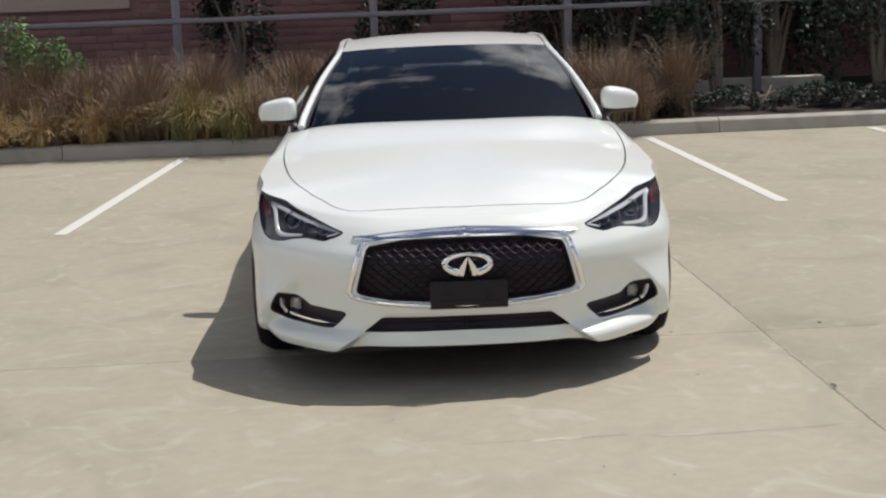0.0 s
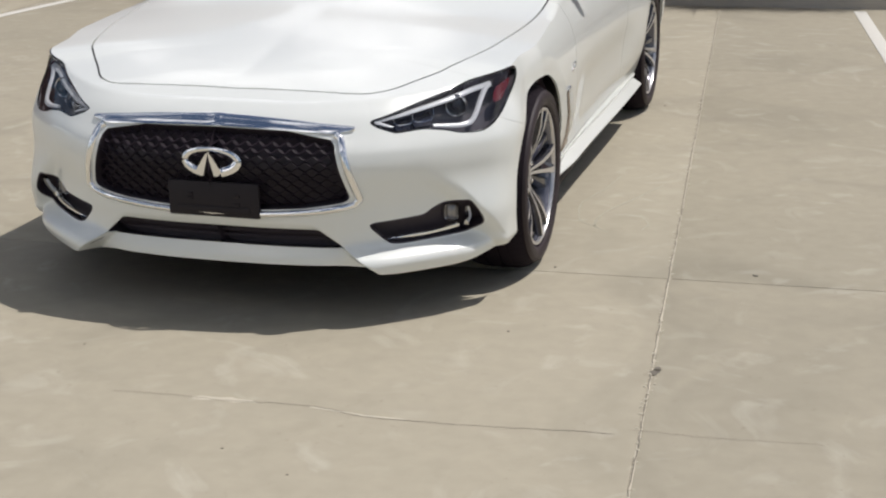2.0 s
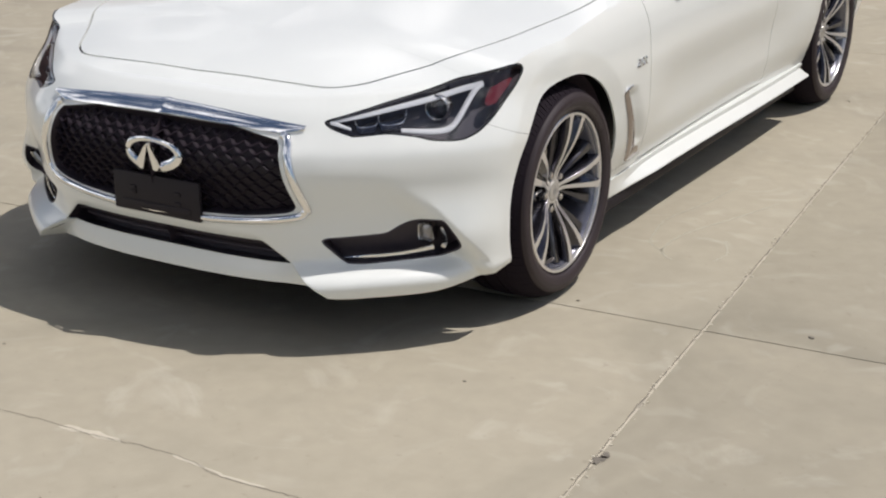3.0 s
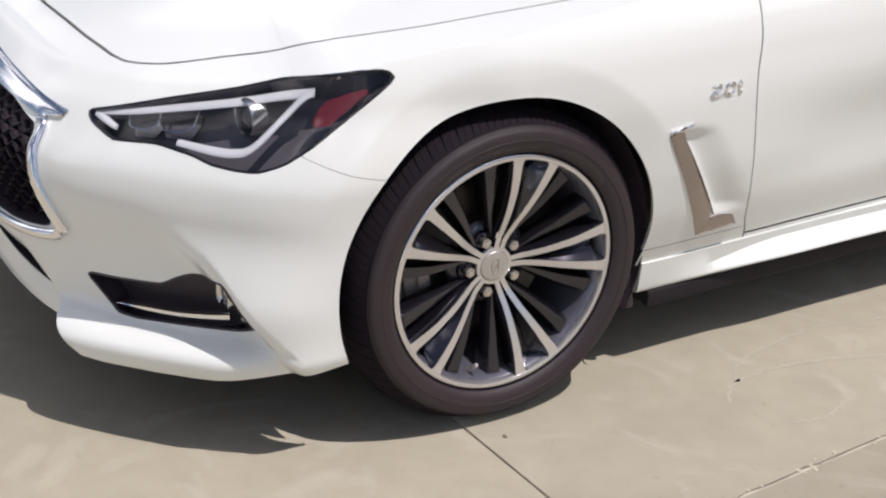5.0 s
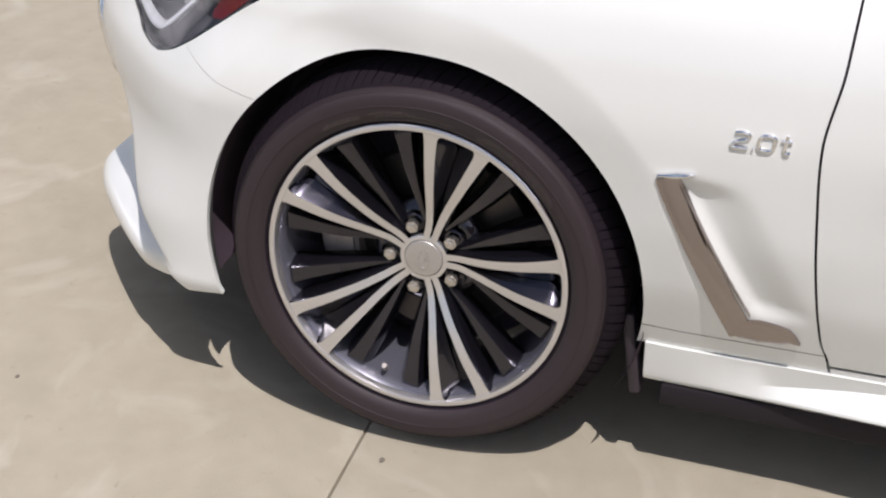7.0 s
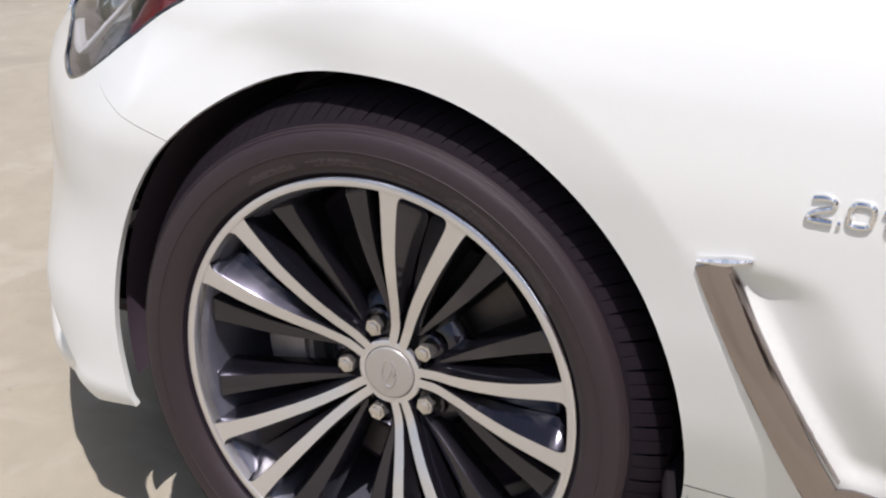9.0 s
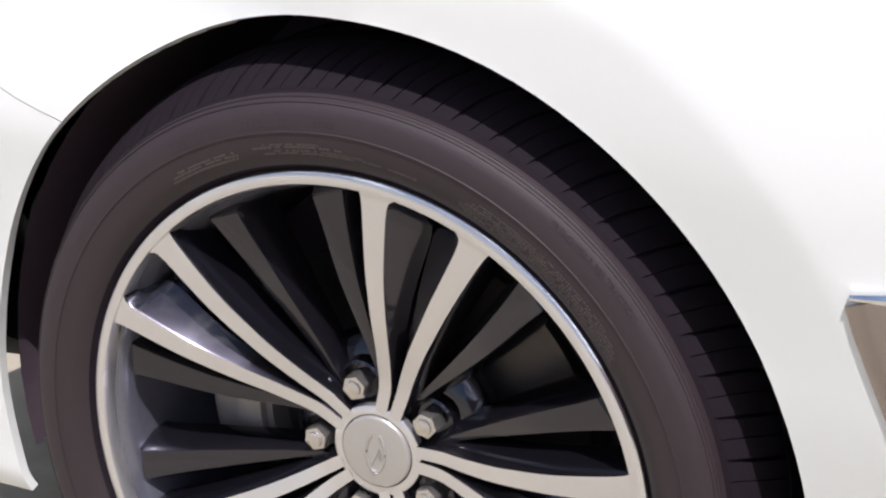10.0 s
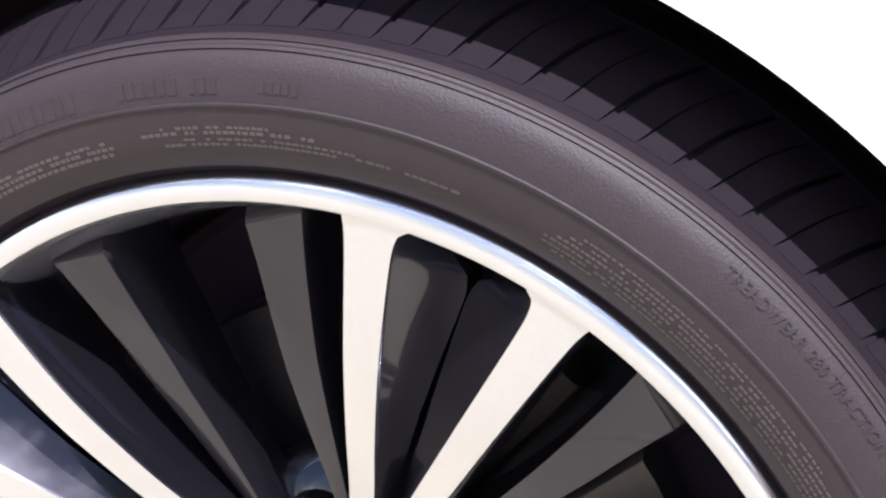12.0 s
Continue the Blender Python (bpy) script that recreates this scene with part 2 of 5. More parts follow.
stained(CONCRETE, (0.255, 0.232, 0.175), 1.1, .50, .72, .55)
stained(CONCRETE, (0.50, 0.465, 0.385), 2.6, .56, .74, .45, 2.5)
stained(CONCRETE, (0.22, 0.19, 0.14), 34, .66, .74, .35, .5)
# liner colour raised and tinted purple to carry haze over the dark arch
LINER = material("veiled_liner", (0.090, 0.060, 0.080), 0.9, grain=0.3, scale=50, bump=0.2, bump_scale=300)
# black tread rubber, darkened further for shade under the arch and at the bead
SHADED_RUBBER = material("shaded_rubber", (0.0140, 0.0100, 0.0138), 0.85, grain=0.25, scale=120, bump=0.2, bump_scale=900)
SHADED_RUBBER.node_tree.nodes["Principled BSDF"].inputs["Specular IOR Level"].default_value = 0.12
# lighter than the sidewall: light caught by raised print is in the colour
RUBBER_LETTERS = material("lit_print_rubber", (0.085, 0.070, 0.067), 0.42, grain=0.25, scale=300)
POLISHED = material("polished_aluminium", (0.80, 0.80, 0.80), 0.16, metal=1.0, grain=0.04, scale=200)
CAP = material("satin_cap", (0.50, 0.48, 0.45), 0.35, metal=0.6, grain=0.08, scale=200, bump=0.05, bump_scale=800)
NUT = material("nut_steel", (0.62, 0.59, 0.55), 0.22, metal=0.9, grain=0.1, scale=300)
CALIPER = material("cast_caliper", (0.34, 0.31, 0.29), 0.5, metal=0.4, grain=0.2, scale=120, bump=0.15, bump_scale=300)
LAMP_BLACK = material("lamp_black", (0.105, 0.096, 0.108), 0.25, grain=0.2)
LAMP_SHELF = material("grey_lamp_edge", (0.20, 0.19, 0.21), 0.25, metal=0.5, grain=0.1)
BRACKET = material("matt_black_plastic", (0.016, 0.012, 0.015), 0.6, grain=0.2, bump=0.1)
MESH_BLACK = material("black_mesh_plastic", (0.022, 0.016, 0.021), 0.5, grain=0.2)
MESH_BLACK.node_tree.nodes["Principled BSDF"].inputs["Specular IOR Level"].default_value = 0.10
BRACKET.node_tree.nodes["Principled BSDF"].inputs["Specular IOR Level"].default_value = 0.3
LIGHT_BAR = material("light_guide", (0.61, 0.62, 0.64), 0.18, coat=0.6, grain=0.02)
LIGHT_BAR.node_tree.nodes["Principled BSDF"].inputs["Emission Color"].default_value = (1.0, 0.99, 0.97, 1)
LIGHT_BAR.node_tree.nodes["Principled BSDF"].inputs["Emission Strength"].default_value = 0.05
RED_PLASTIC = material("red_plastic", (0.17, 0.014, 0.018), 0.2, coat=0.7, grain=0.15, scale=200)
VENT_CHROME = material("vent_chrome", (0.40, 0.355, 0.345), 0.18, metal=1.0, grain=0.05)
INTERIOR = material("cabin_leather", (0.030, 0.030, 0.033), 0.6, grain=0.2, bump=0.1)


def glass_material(name, color, rough=0.0, mix=0.15):
    """Thin glass: clear where looked through straight, mirroring at a slant."""
    m = bpy.data.materials.new(name)
    m.use_nodes = True
    n, l = m.node_tree.nodes, m.node_tree.links
    n.remove(n["Principled BSDF"])
    clear, gloss, fr, mx = n.new("ShaderNodeBsdfTransparent"), n.new("ShaderNodeBsdfGlossy"), n.new("ShaderNodeFresnel"), n.new("ShaderNodeMixShader")
    clear.inputs["Color"].default_value = (*color, 1)
    gloss.inputs["Roughness"].default_value = rough
    fr.inputs["IOR"].default_value = 1.5 + mix
    l.new(fr.outputs[0], mx.inputs[0])
    l.new(clear.outputs[0], mx.inputs[1])
    l.new(gloss.outputs[0], mx.inputs[2])
    l.new(mx.outputs[0], n["Material Output"].inputs["Surface"])
    return m


GLASS = glass_material("tinted_glass", (0.07, 0.08, 0.10), 0.0, 0.35)
LENS = glass_material("clear_lens", (0.90, 0.91, 0.93), 0.01, 0.0)
DARK_GLASS = material("projector_glass", (0.02, 0.02, 0.025), 0.04, coat=1.0)
FOG_GLASS = material("fog_glass", (0.26, 0.25, 0.25), 0.15, metal=0.5, coat=0.8, bump=0.2, bump_scale=300)
CRACK = material("crack_dirt", (0.17, 0.15, 0.12), 0.9, grain=0.3, scale=60)
PALE = material("pale_cement", (0.52, 0.47, 0.37), 0.9, grain=0.12, scale=80, bump=0.2, bump_scale=300)
FAINT = material("worn_concrete", (0.385, 0.355, 0.275), 0.9, grain=0.12, scale=60, bump=0.2, bump_scale=300)
PAINT = material("road_paint", (0.74, 0.73, 0.68), 0.7, grain=0.10, scale=30, bump=0.3, bump_scale=300, second=(0.62, 0.59, 0.52), big=4)
KERB = material("kerb_concrete", (0.46, 0.42, 0.375), 0.9, grain=0.2, scale=12, bump=0.5, bump_scale=150, second=(0.42, 0.39, 0.33), big=1.2)
stained(KERB, (0.16, 0.14, 0.115), 1.6, .48, .68, .4)
SOIL = material("mulch", (0.04, 0.028, 0.022), 0.95, grain=0.5, scale=25, bump=1.0, bump_scale=60)
GALV = material("galvanised_steel", (0.20, 0.19, 0.215), 0.5, metal=0.5, grain=0.15, scale=40)
PANEL = material("beige_panel", (0.50, 0.38, 0.33), 0.8, grain=0.1, scale=6, bump=0.2)
BARK = material("bark", (0.16, 0.13, 0.10), 0.9, grain=0.35, scale=40, bump=0.6, bump_scale=90)


def plant_material(name, first, second):
    """Leaf colour that varies from blade to blade and from plant to plant."""
    m = material(name, first, 0.6)
    n, l = m.node_tree.nodes, m.node_tree.links
    geo, info, add, mix = n.new("ShaderNodeNewGeometry"), n.new("ShaderNodeObjectInfo"), n.new("ShaderNodeMath"), n.new("ShaderNodeMix")
    add.operation, mix.data_type = "MULTIPLY_ADD", "RGBA"
    l.new(geo.outputs["Random Per Island"], add.inputs[0])
    add.inputs[1].default_value = 0.7
    half_ = n.new("ShaderNodeMath")
    half_.operation = "MULTIPLY"
    half_.inputs[1].default_value = 0.3
    l.new(info.outputs["Random"], half_.inputs[0])
    l.new(half_.outputs[0], add.inputs[2])
    mix.inputs["A"].default_value, mix.inputs["B"].default_value = (*first, 1), (*second, 1)
    l.new(add.outputs[0], mix.inputs["Factor"])
    b = n["Principled BSDF"]
    l.new(mix.outputs["Result"], b.inputs["Base Color"])
    return m


GRASS_GOLD = plant_material("grass_gold", (0.52, 0.36, 0.15), (0.21, 0.135, 0.07))
GRASS_RED = plant_material("grass_red", (0.26, 0.165, 0.105), (0.17, 0.12, 0.075))
GRASS_OLIVE = plant_material("grass_olive", (0.17, 0.20, 0.07), (0.33, 0.25, 0.10))
LEAF_LIGHT = plant_material("leaf_light", (0.18, 0.29, 0.10), (0.10, 0.17, 0.06))
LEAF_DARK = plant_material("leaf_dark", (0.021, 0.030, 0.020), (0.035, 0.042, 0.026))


def brick_material():
    m = material("brown_brick", (0.12, 0.05, 0.045), 0.85, bump=0.3, bump_scale=80)
    n, l = m.node_tree.nodes, m.node_tree.links
    br, mp, co = n.new("ShaderNodeTexBrick"), n.new("ShaderNodeMapping"), n.new("ShaderNodeTexCoord")
    mp.inputs["Rotation"].default_value = (radians(90), 0, -LOT_TURN)
    br.inputs["Scale"].default_value = 1.0
    br.inputs["Brick Width"].default_value, br.inputs["Row Height"].default_value, br.inputs["Mortar Size"].default_value = 0.35, 0.085, 0.008
    br.inputs["Color1"].default_value, br.inputs["Color2"].default_value, br.inputs["Mortar"].default_value = (0.31, 0.165, 0.150, 1), (0.255, 0.135, 0.125, 1), (0.20, 0.135, 0.125, 1)
    l.new(co.outputs["Object"], mp.inputs["Vector"])
    l.new(mp.outputs[0], br.inputs["Vector"])
    l.new(br.outputs["Color"], n["Principled BSDF"].inputs["Base Color"])
    return m


LOT_TURN = radians(2.8)
BRICK = brick_material()


def random_material(name, first, second):
    """A colour that differs from piece to piece."""
    m = material(name, first, 0.85, grain=0.15, scale=30, bump=0.3, bump_scale=80)
    n, l = m.node_tree.nodes, m.node_tree.links
    b = n["Principled BSDF"]
    old = b.inputs["Base Color"].links[0].from_socket
    info, mix = n.new("ShaderNodeObjectInfo"), n.new("ShaderNodeMix")
    mix.data_type = "RGBA"
    mix.inputs["B"].default_value = (*second, 1)
    l.new(info.outputs["Random"], mix.inputs["Factor"])
    l.new(old, mix.inputs["A"])
    l.new(mix.outputs["Result"], b.inputs["Base Color"])
    return m


BRICK_PIECE = random_material("single_brick", (0.285, 0.145, 0.135), (0.19, 0.098, 0.092))


# ---- car body surface ----
PLAN = [(0, -.832), (.2, -.825), (.38, -.797), (.53, -.737), (.66, -.647), (.778, -.542), (.872, -.440), (.920, -.345), (.935, -.24), (.940, -.08),
        (.941, .12), (.939, .4), (.93, .8), (.922, 1.3), (.925, 1.9), (.945, 2.5), (.952, 2.9), (.935, 3.2), (.875, 3.48), (.72, 3.68), (.45, 3.77), (0, 3.80)]
ARCH_R, ARCH_Z, WHEEL_Z, REAR_AXLE = 0.3655, 0.3365, 0.335, 2.85
WHEEL_X = 0.921


def body_side(x0, y0, nx, ny, z):
    """How far the skin lies inside the plan line at height z."""
    wf = np.where(y0 < 1, np.clip(-ny, 0, 1) ** 2, 0)
    wr = np.where(y0 > 1, np.clip(ny, 0, 1) ** 2, 0)
    front = ramp(z, [.15, .172, .20, .262, .30, .36, .50, .57, .63, .68, .72, .76], [.012, .0, .0, .012, .010, .0, .002, .016, .062, .108, .165, .23])
    front = front - .03 * step(z, .34, .56)
    rear = ramp(z, [.2, .3, .5, .7, .85, .95, 1.0], [.12, .03, .0, .01, .03, .02, .05])
    slant = x0 - (.352 + (.319 - z) * 1.19)
    inboard = 1 - step(slant, -.016, .008)
    low = (1 - step(z, .27, .345)) * (y0 < 0)
    # the middle of the apron lies behind the slanted corners, which carry a proud lip
    front = front + .034 * inboard * low
    ledge = ramp(z, [.15, .165, .183, .192, .200, .215, .262, .30], [.036, .048, .050, .050, .049, .043, .0, .0])
    ledge = ledge * (1 - inboard) * step(-y0, .42, .56) * (1 - .12 * step(x0, .48, .72))
    side = ramp(z, [.16, .24, .30, .40, .50, .62, .72, .78, .82, .87, .92, .98], [.09, .072, .05, .018, .003, .0, .010, .026, .045, .078, .10, .13])
    # the bumper's corners are fuller low down
    side = side * (1 - 0.93 * step(-y0, .12, .34) * (1 - step(z, .40, .62)) * step(z, .12, .24))
    # and drawn in round the lamps
    side = side + .034 * step(z, .56, .72) * step(-y0, -.02, .18)
    # fold beside the fog lamps: the skin in front of it lies deeper
    fold = x0 + y0 - (.176 + (.451 - z) * 1.29)
    dent = .019 * step(x0 + y0, -.44, -.20) * (1 - step(fold, -.16, -.02)) * step(z, .225, .275) * (1 - step(z, .37, .54)) * (y0 < 0)
    side_fold = dent + .008 * (1 - step(fold, -.020, .008)) * step(fold, -.20, -.02) * (1 - step(z, .37, .47)) * step(z, .225, .26) * (y0 < 0)
    wing = .046 * step(fold, -.11, -.01) * (1 - step(z, .30, .50)) * step(-y0, .33, .50)
    # waist along the doors
    waist = 0.022 * np.exp(-((z - .48) / .11) ** 2) * step(y0, .55, .95) * step(-y0, -2.35, -1.9)
    # shallow scoop behind the vent blade
    d = y0 - (.409 + (.573 - z) * .606)
    waist = waist + .014 * step(d, -.012, .004) * (1 - step(d, .006, .10)) * step(z, .348, .380) * (1 - step(z, .548, .583)) * (y0 < 1)
    # flared arches
    for yc in (0.0, REAR_AXLE):
        r = np.sqrt((y0 - yc) ** 2 + (z - ARCH_Z) ** 2)
        up = step((z - ARCH_Z) / (r + 1e-9), -.1, .55)
        side = side + (.003 + .008 * up) * np.clip(1 - (r - ARCH_R) / .068, 0, 1)
    return front * wf + rear * wr + (side + waist) * (1 - wf - wr) + side_fold - (ledge + wing + np.sqrt((ledge - wing) ** 2 + .0003 * (ledge + wing))) / 2


def body_surface():
    """Rows of points from the centre of the nose round to the centre of the tail; columns from the sill up and in to the middle line."""
    line = spline(PLAN, 900)
    keep = np.r_[0:80:2, 80:560, 560:899:5, 899]
    d = np.gradient(line, axis=0)
    d /= np.linalg.norm(d, axis=1, keepdims=True)
    line, d = line[keep], d[keep]
    x0, y0, nx, ny = line[:, 0], line[:, 1], d[:, 1], -d[:, 0]
    zb = ramp(y0, [-.83, -.6, -.46, -.34, -.2, 0, .5, 2.4, 3.3, 3.8], [.168, .170, .194, .217, .227, .23, .26, .26, .24, .26])
    zb = zb + .022 * (1 - step(x0, .40, .60)) * (y0 < 0)
    zt = ramp(y0, [-.83, -.6, -.3, 0, .4, .8, 1.3, 2.0, 2.8, 3.4, 3.8], [.715, .735, .785, .815, .85, .885, .895, .91, .945, .965, .97])
    cols = []
    for v in np.r_[np.linspace(0, .15, 18), np.linspace(.15, 1, 58)[1:]]:
        z = zb + (zt - zb) * v
        dd = body_side(x0, y0, nx, ny, z)
        cols.append(np.stack([np.maximum(x0 - nx * dd, 0), y0 - ny * dd, z], -1))
    s = cols[-1]
    yc = ramp(s[:, 1], [-.68, -.55, -.35, -.1, .2, .7, 1.2, 3.0, 3.5, 3.8], [-.68, -.40, -.15, .05, .28, .72, 1.2, 3.0, 3.5, 3.8])
    zc = ramp(yc, [-.69, -.6, -.4, -.1, .3, .72, 1.0, 3.0, 3.4, 3.8], [.715, .748, .79, .835, .888, .945, .94, .98, 1.01, .99])
    for v in np.linspace(0, 1, 34)[1:]:
        g = 1 - (1 - v) ** (2.1 + 3.5 * step(s[:, 1], .25, .75) * step(-s[:, 1], -2.2, -1.2))
        cols.append(np.stack([s[:, 0] * (1 - v), s[:, 1] + (yc - s[:, 1]) * v, zt + (zc - zt) * g], -1))
    p = np.stack(cols, 1)
    p[0, :, 0] = p[-1, :, 0] = 0
    return p


def body_half():
    p = body_surface()
    return p.reshape(-1, 3), [tuple(reversed(f)) for f in grid_faces(p.shape[0], p.shape[1])]


def skin(axis, value, z, out=0.0):
    """The skin's point at height z where x ("x"), y ("y") or x + y ("w") has the value, moved out along the plan's normal."""
    line = SKIN_LINE
    d = np.gradient(line, axis=0)
    d /= np.linalg.norm(d, axis=1, keepdims=True)
    nx, ny = d[:, 1], -d[:, 0]
    dd = body_side(line[:, 0], line[:, 1], nx, ny, np.full(len(line), float(z)))
    x, y = line[:, 0] - nx * dd, line[:, 1] - ny * dd
    key = {"x": x, "y": y, "w": x + y}[axis]
    return np.array([np.interp(value, key, x + nx * out), np.interp(value, key, y + ny * out), z])


SKIN_LINE = spline(PLAN, 900)[:560]
SKIN_LINE = SKIN_LINE[SKIN_LINE[:, 1] < .9]


# ---- wheel: axis along x, outer face at x = 0 ----
PHI, GAM = radians(74.6), radians(10.37)


def two_tone(name, shape, first, second, is_second, parent, label=""):
    """A mesh with a second material on the faces that is_second picks by index."""
    me = mesh_data(name, *shape)
    me.materials.append(first)
    me.materials.append(second)
    for poly in me.polygons:
        poly.material_index = int(is_second(poly.index))
    return part(name, me, first, parent, label, sharp=28)


def turned(shape, angle):
    """Lays (along, lateral, outward) points out round the wheel: along the spoke's axis at the angle."""
    v = np.asarray(shape[0])
    c, s = math.cos(angle), math.sin(angle)
    return np.stack([v[:, 2], v[:, 0] * c - v[:, 1] * s, v[:, 0] * s + v[:, 1] * c], -1), shape[1]


def bar_mesh(p, q, a, half, flare_l, flare_r, facet, depth):
    """A spoke: top strip of width 2 half, chamfered, a sloping facet on each side, then a steep flank."""
    rows = []
    for i in range(len(p)):
        h, d, f = half[i], depth[i], facet[i]
        rows.append([(p[i], q[i] - h - flare_l[i] - .003, a[i] - d), (p[i], q[i] - h - flare_l[i] - .0008, a[i] - f), (p[i], q[i] - h - .0008, a[i] - .0018),
                     (p[i], q[i] - h + .0004, a[i]), (p[i], q[i], a[i] + .0003), (p[i], q[i] + h - .0004, a[i]),
                     (p[i], q[i] + h + .0008, a[i] - .0018), (p[i], q[i] + h + flare_r[i] + .0008, a[i] - f), (p[i], q[i] + h + flare_r[i] + .003, a[i] - d)])
    verts = np.array(rows).reshape(-1, 3)
    n = 9
    faces = grid_faces(len(p), n, wrap_cols=True)
    faces += [tuple(range(n)), tuple(reversed(range((len(p) - 1) * n, len(p) * n)))]
    return verts, faces


def add_spokes(wheel):
    p = np.concatenate([np.linspace(.036, .222, 28), np.linspace(.226, .2398, 8)])
    a = ramp(p, [.03, .055, .085, .13, .18, .2445], [-.0485, -.047, -.037, -.0205, -.008, -.0012])
    half = ramp(p, [.036, .06, .10, .15, .20, .226, .235, .2398], [.0056, .0060, .0068, .0080, .0097, .0112, .0132, .0185])
    depth = ramp(p, [.036, .1, .2445], [.020, .036, .040])
    facet = ramp(p, [.036, .08, .15, .226, .2445], [.008, .010, .017, .024, .016])
    inner = np.interp(p, [.036, .075, .10, .15, .212, .221, .2398], [.0, .0012, .0045, .0135, .0262, .0268, .004])
    outer = ramp(p, [.036, .08, .2445], [.001, .003, .004])
    for k in range(5):
        for side in (-1, 1):
            q = side * ramp(p, [.036, .055, .09, .15, .2445], [.0066, .0076, .0118, .0238, .0449])
            shape = bar_mesh(p, q, a, half, outer if side < 0 else inner, inner if side < 0 else outer, facet, depth)
            last = (len(p) - 1) * 9
            two_tone("spoke", turned(shape, PHI - k * 2 * math.pi / 5), MACHINED, GUNMETAL,
                     lambda i: i >= last or i % 9 not in (3, 4), wheel, "machined silver face, dark flanks")
    # dark ribs behind, two round every nut, bent down at their outer ends
    p = np.concatenate([np.linspace(.050, .222, 20), [.226, .230, .236]])
    a = np.interp(p, [.05, .09, .15, .224, .236], [-.060, -.052, -.036, -.0215, -.036])
    half = np.interp(p, [.05, .075, .11, .20, .222, .236], [.0030, .0034, .0058, .0118, .0142, .0165])
    depth = ramp(p, [.05, .236], [.02, .04])
    slope = np.interp(p, [.05, .236], [.004, .009])
    for k in range(5):
        for side in (-1, 1):
            q = side * ramp(p, [.05, .08, .15, .236], [.0195, .0235, .035, .0545])
            shape = bar_mesh(p, q, a, half, slope, slope, 2.2 * slope, depth)
            part("rib", turned(shape, PHI + math.pi / 5 - k * 2 * math.pi / 5), GUNMETAL, wheel, sharp=28)


def hexagon(radius, a0, a1, y, z, turn):
    bm = bmesh.new()
    bmesh.ops.create_cone(bm, cap_ends=True, segments=6, radius1=radius, radius2=radius, depth=a1 - a0)
    bmesh.ops.bevel(bm, geom=[e for e in bm.edges if all(v.co.z > 0 for v in e.verts)], offset=.0022, segments=2, affect="EDGES", profile=0.6)
    bmesh.ops.transform(bm, verts=bm.verts, matrix=pose((a0 + a1) / 2, y, z) @ pose(0, 0, 0, 0, 90, 0) @ pose(0, 0, 0, 0, 0, turn))
    return from_bm(bm)


def bent(shape, radius, angle, out):
    """Flat letters (x along, y up, z out) laid round the sidewall."""
    v = np.asarray(shape[0], float)
    th = angle - v[:, 0] / radius
    r = radius + v[:, 1]
    return np.stack([out(r) + v[:, 2], r * np.cos(th), r * np.sin(th)], -1), shape[1]


def letters(text, size, depth, spacing=1.0, shear=0.0, bold=0.0):
    cu = bpy.data.curves.new("letters", "FONT")
    cu.body, cu.size, cu.extrude, cu.space_character, cu.shear, cu.offset = text, size, depth, spacing, shear, bold
    cu.resolution_u = 3
    ob = new("letters", cu)
    me = bpy.data.meshes.new_from_object(ob.evaluated_get(bpy.context.evaluated_depsgraph_get()))
    bpy.data.objects.remove(ob)
    v = np.array([x.co[:] for x in me.vertices]).reshape(-1, 3)
    f = [tuple(p.vertices) for p in me.polygons]
    bpy.data.meshes.remove(me)
    return v, f


SIDEWALL = [(-.020, .2435), (-.007, .2525), (.0005, .2570), (.0050, .2618), (.0078, .2660), (.0095, .2705), (.0108, .2770), (.0118, .2836), (.0126, .2840), (.0127, .2850), (.0119, .2855),
            (.0117, .2910), (.0106, .2980), (.0088, .3030), (.0062, .3058), (.0068, .3064), (.0058, .3076), (.0036, .3080), (.0026, .3090), (.0030, .3096), (.0010, .3106), (-.0020, .3110), (-.0060, .3126), (-.0120, .3150)]


def side_at(r):
    s = np.array(SIDEWALL)
    return np.interp(r, s[:, 1], s[:, 0])


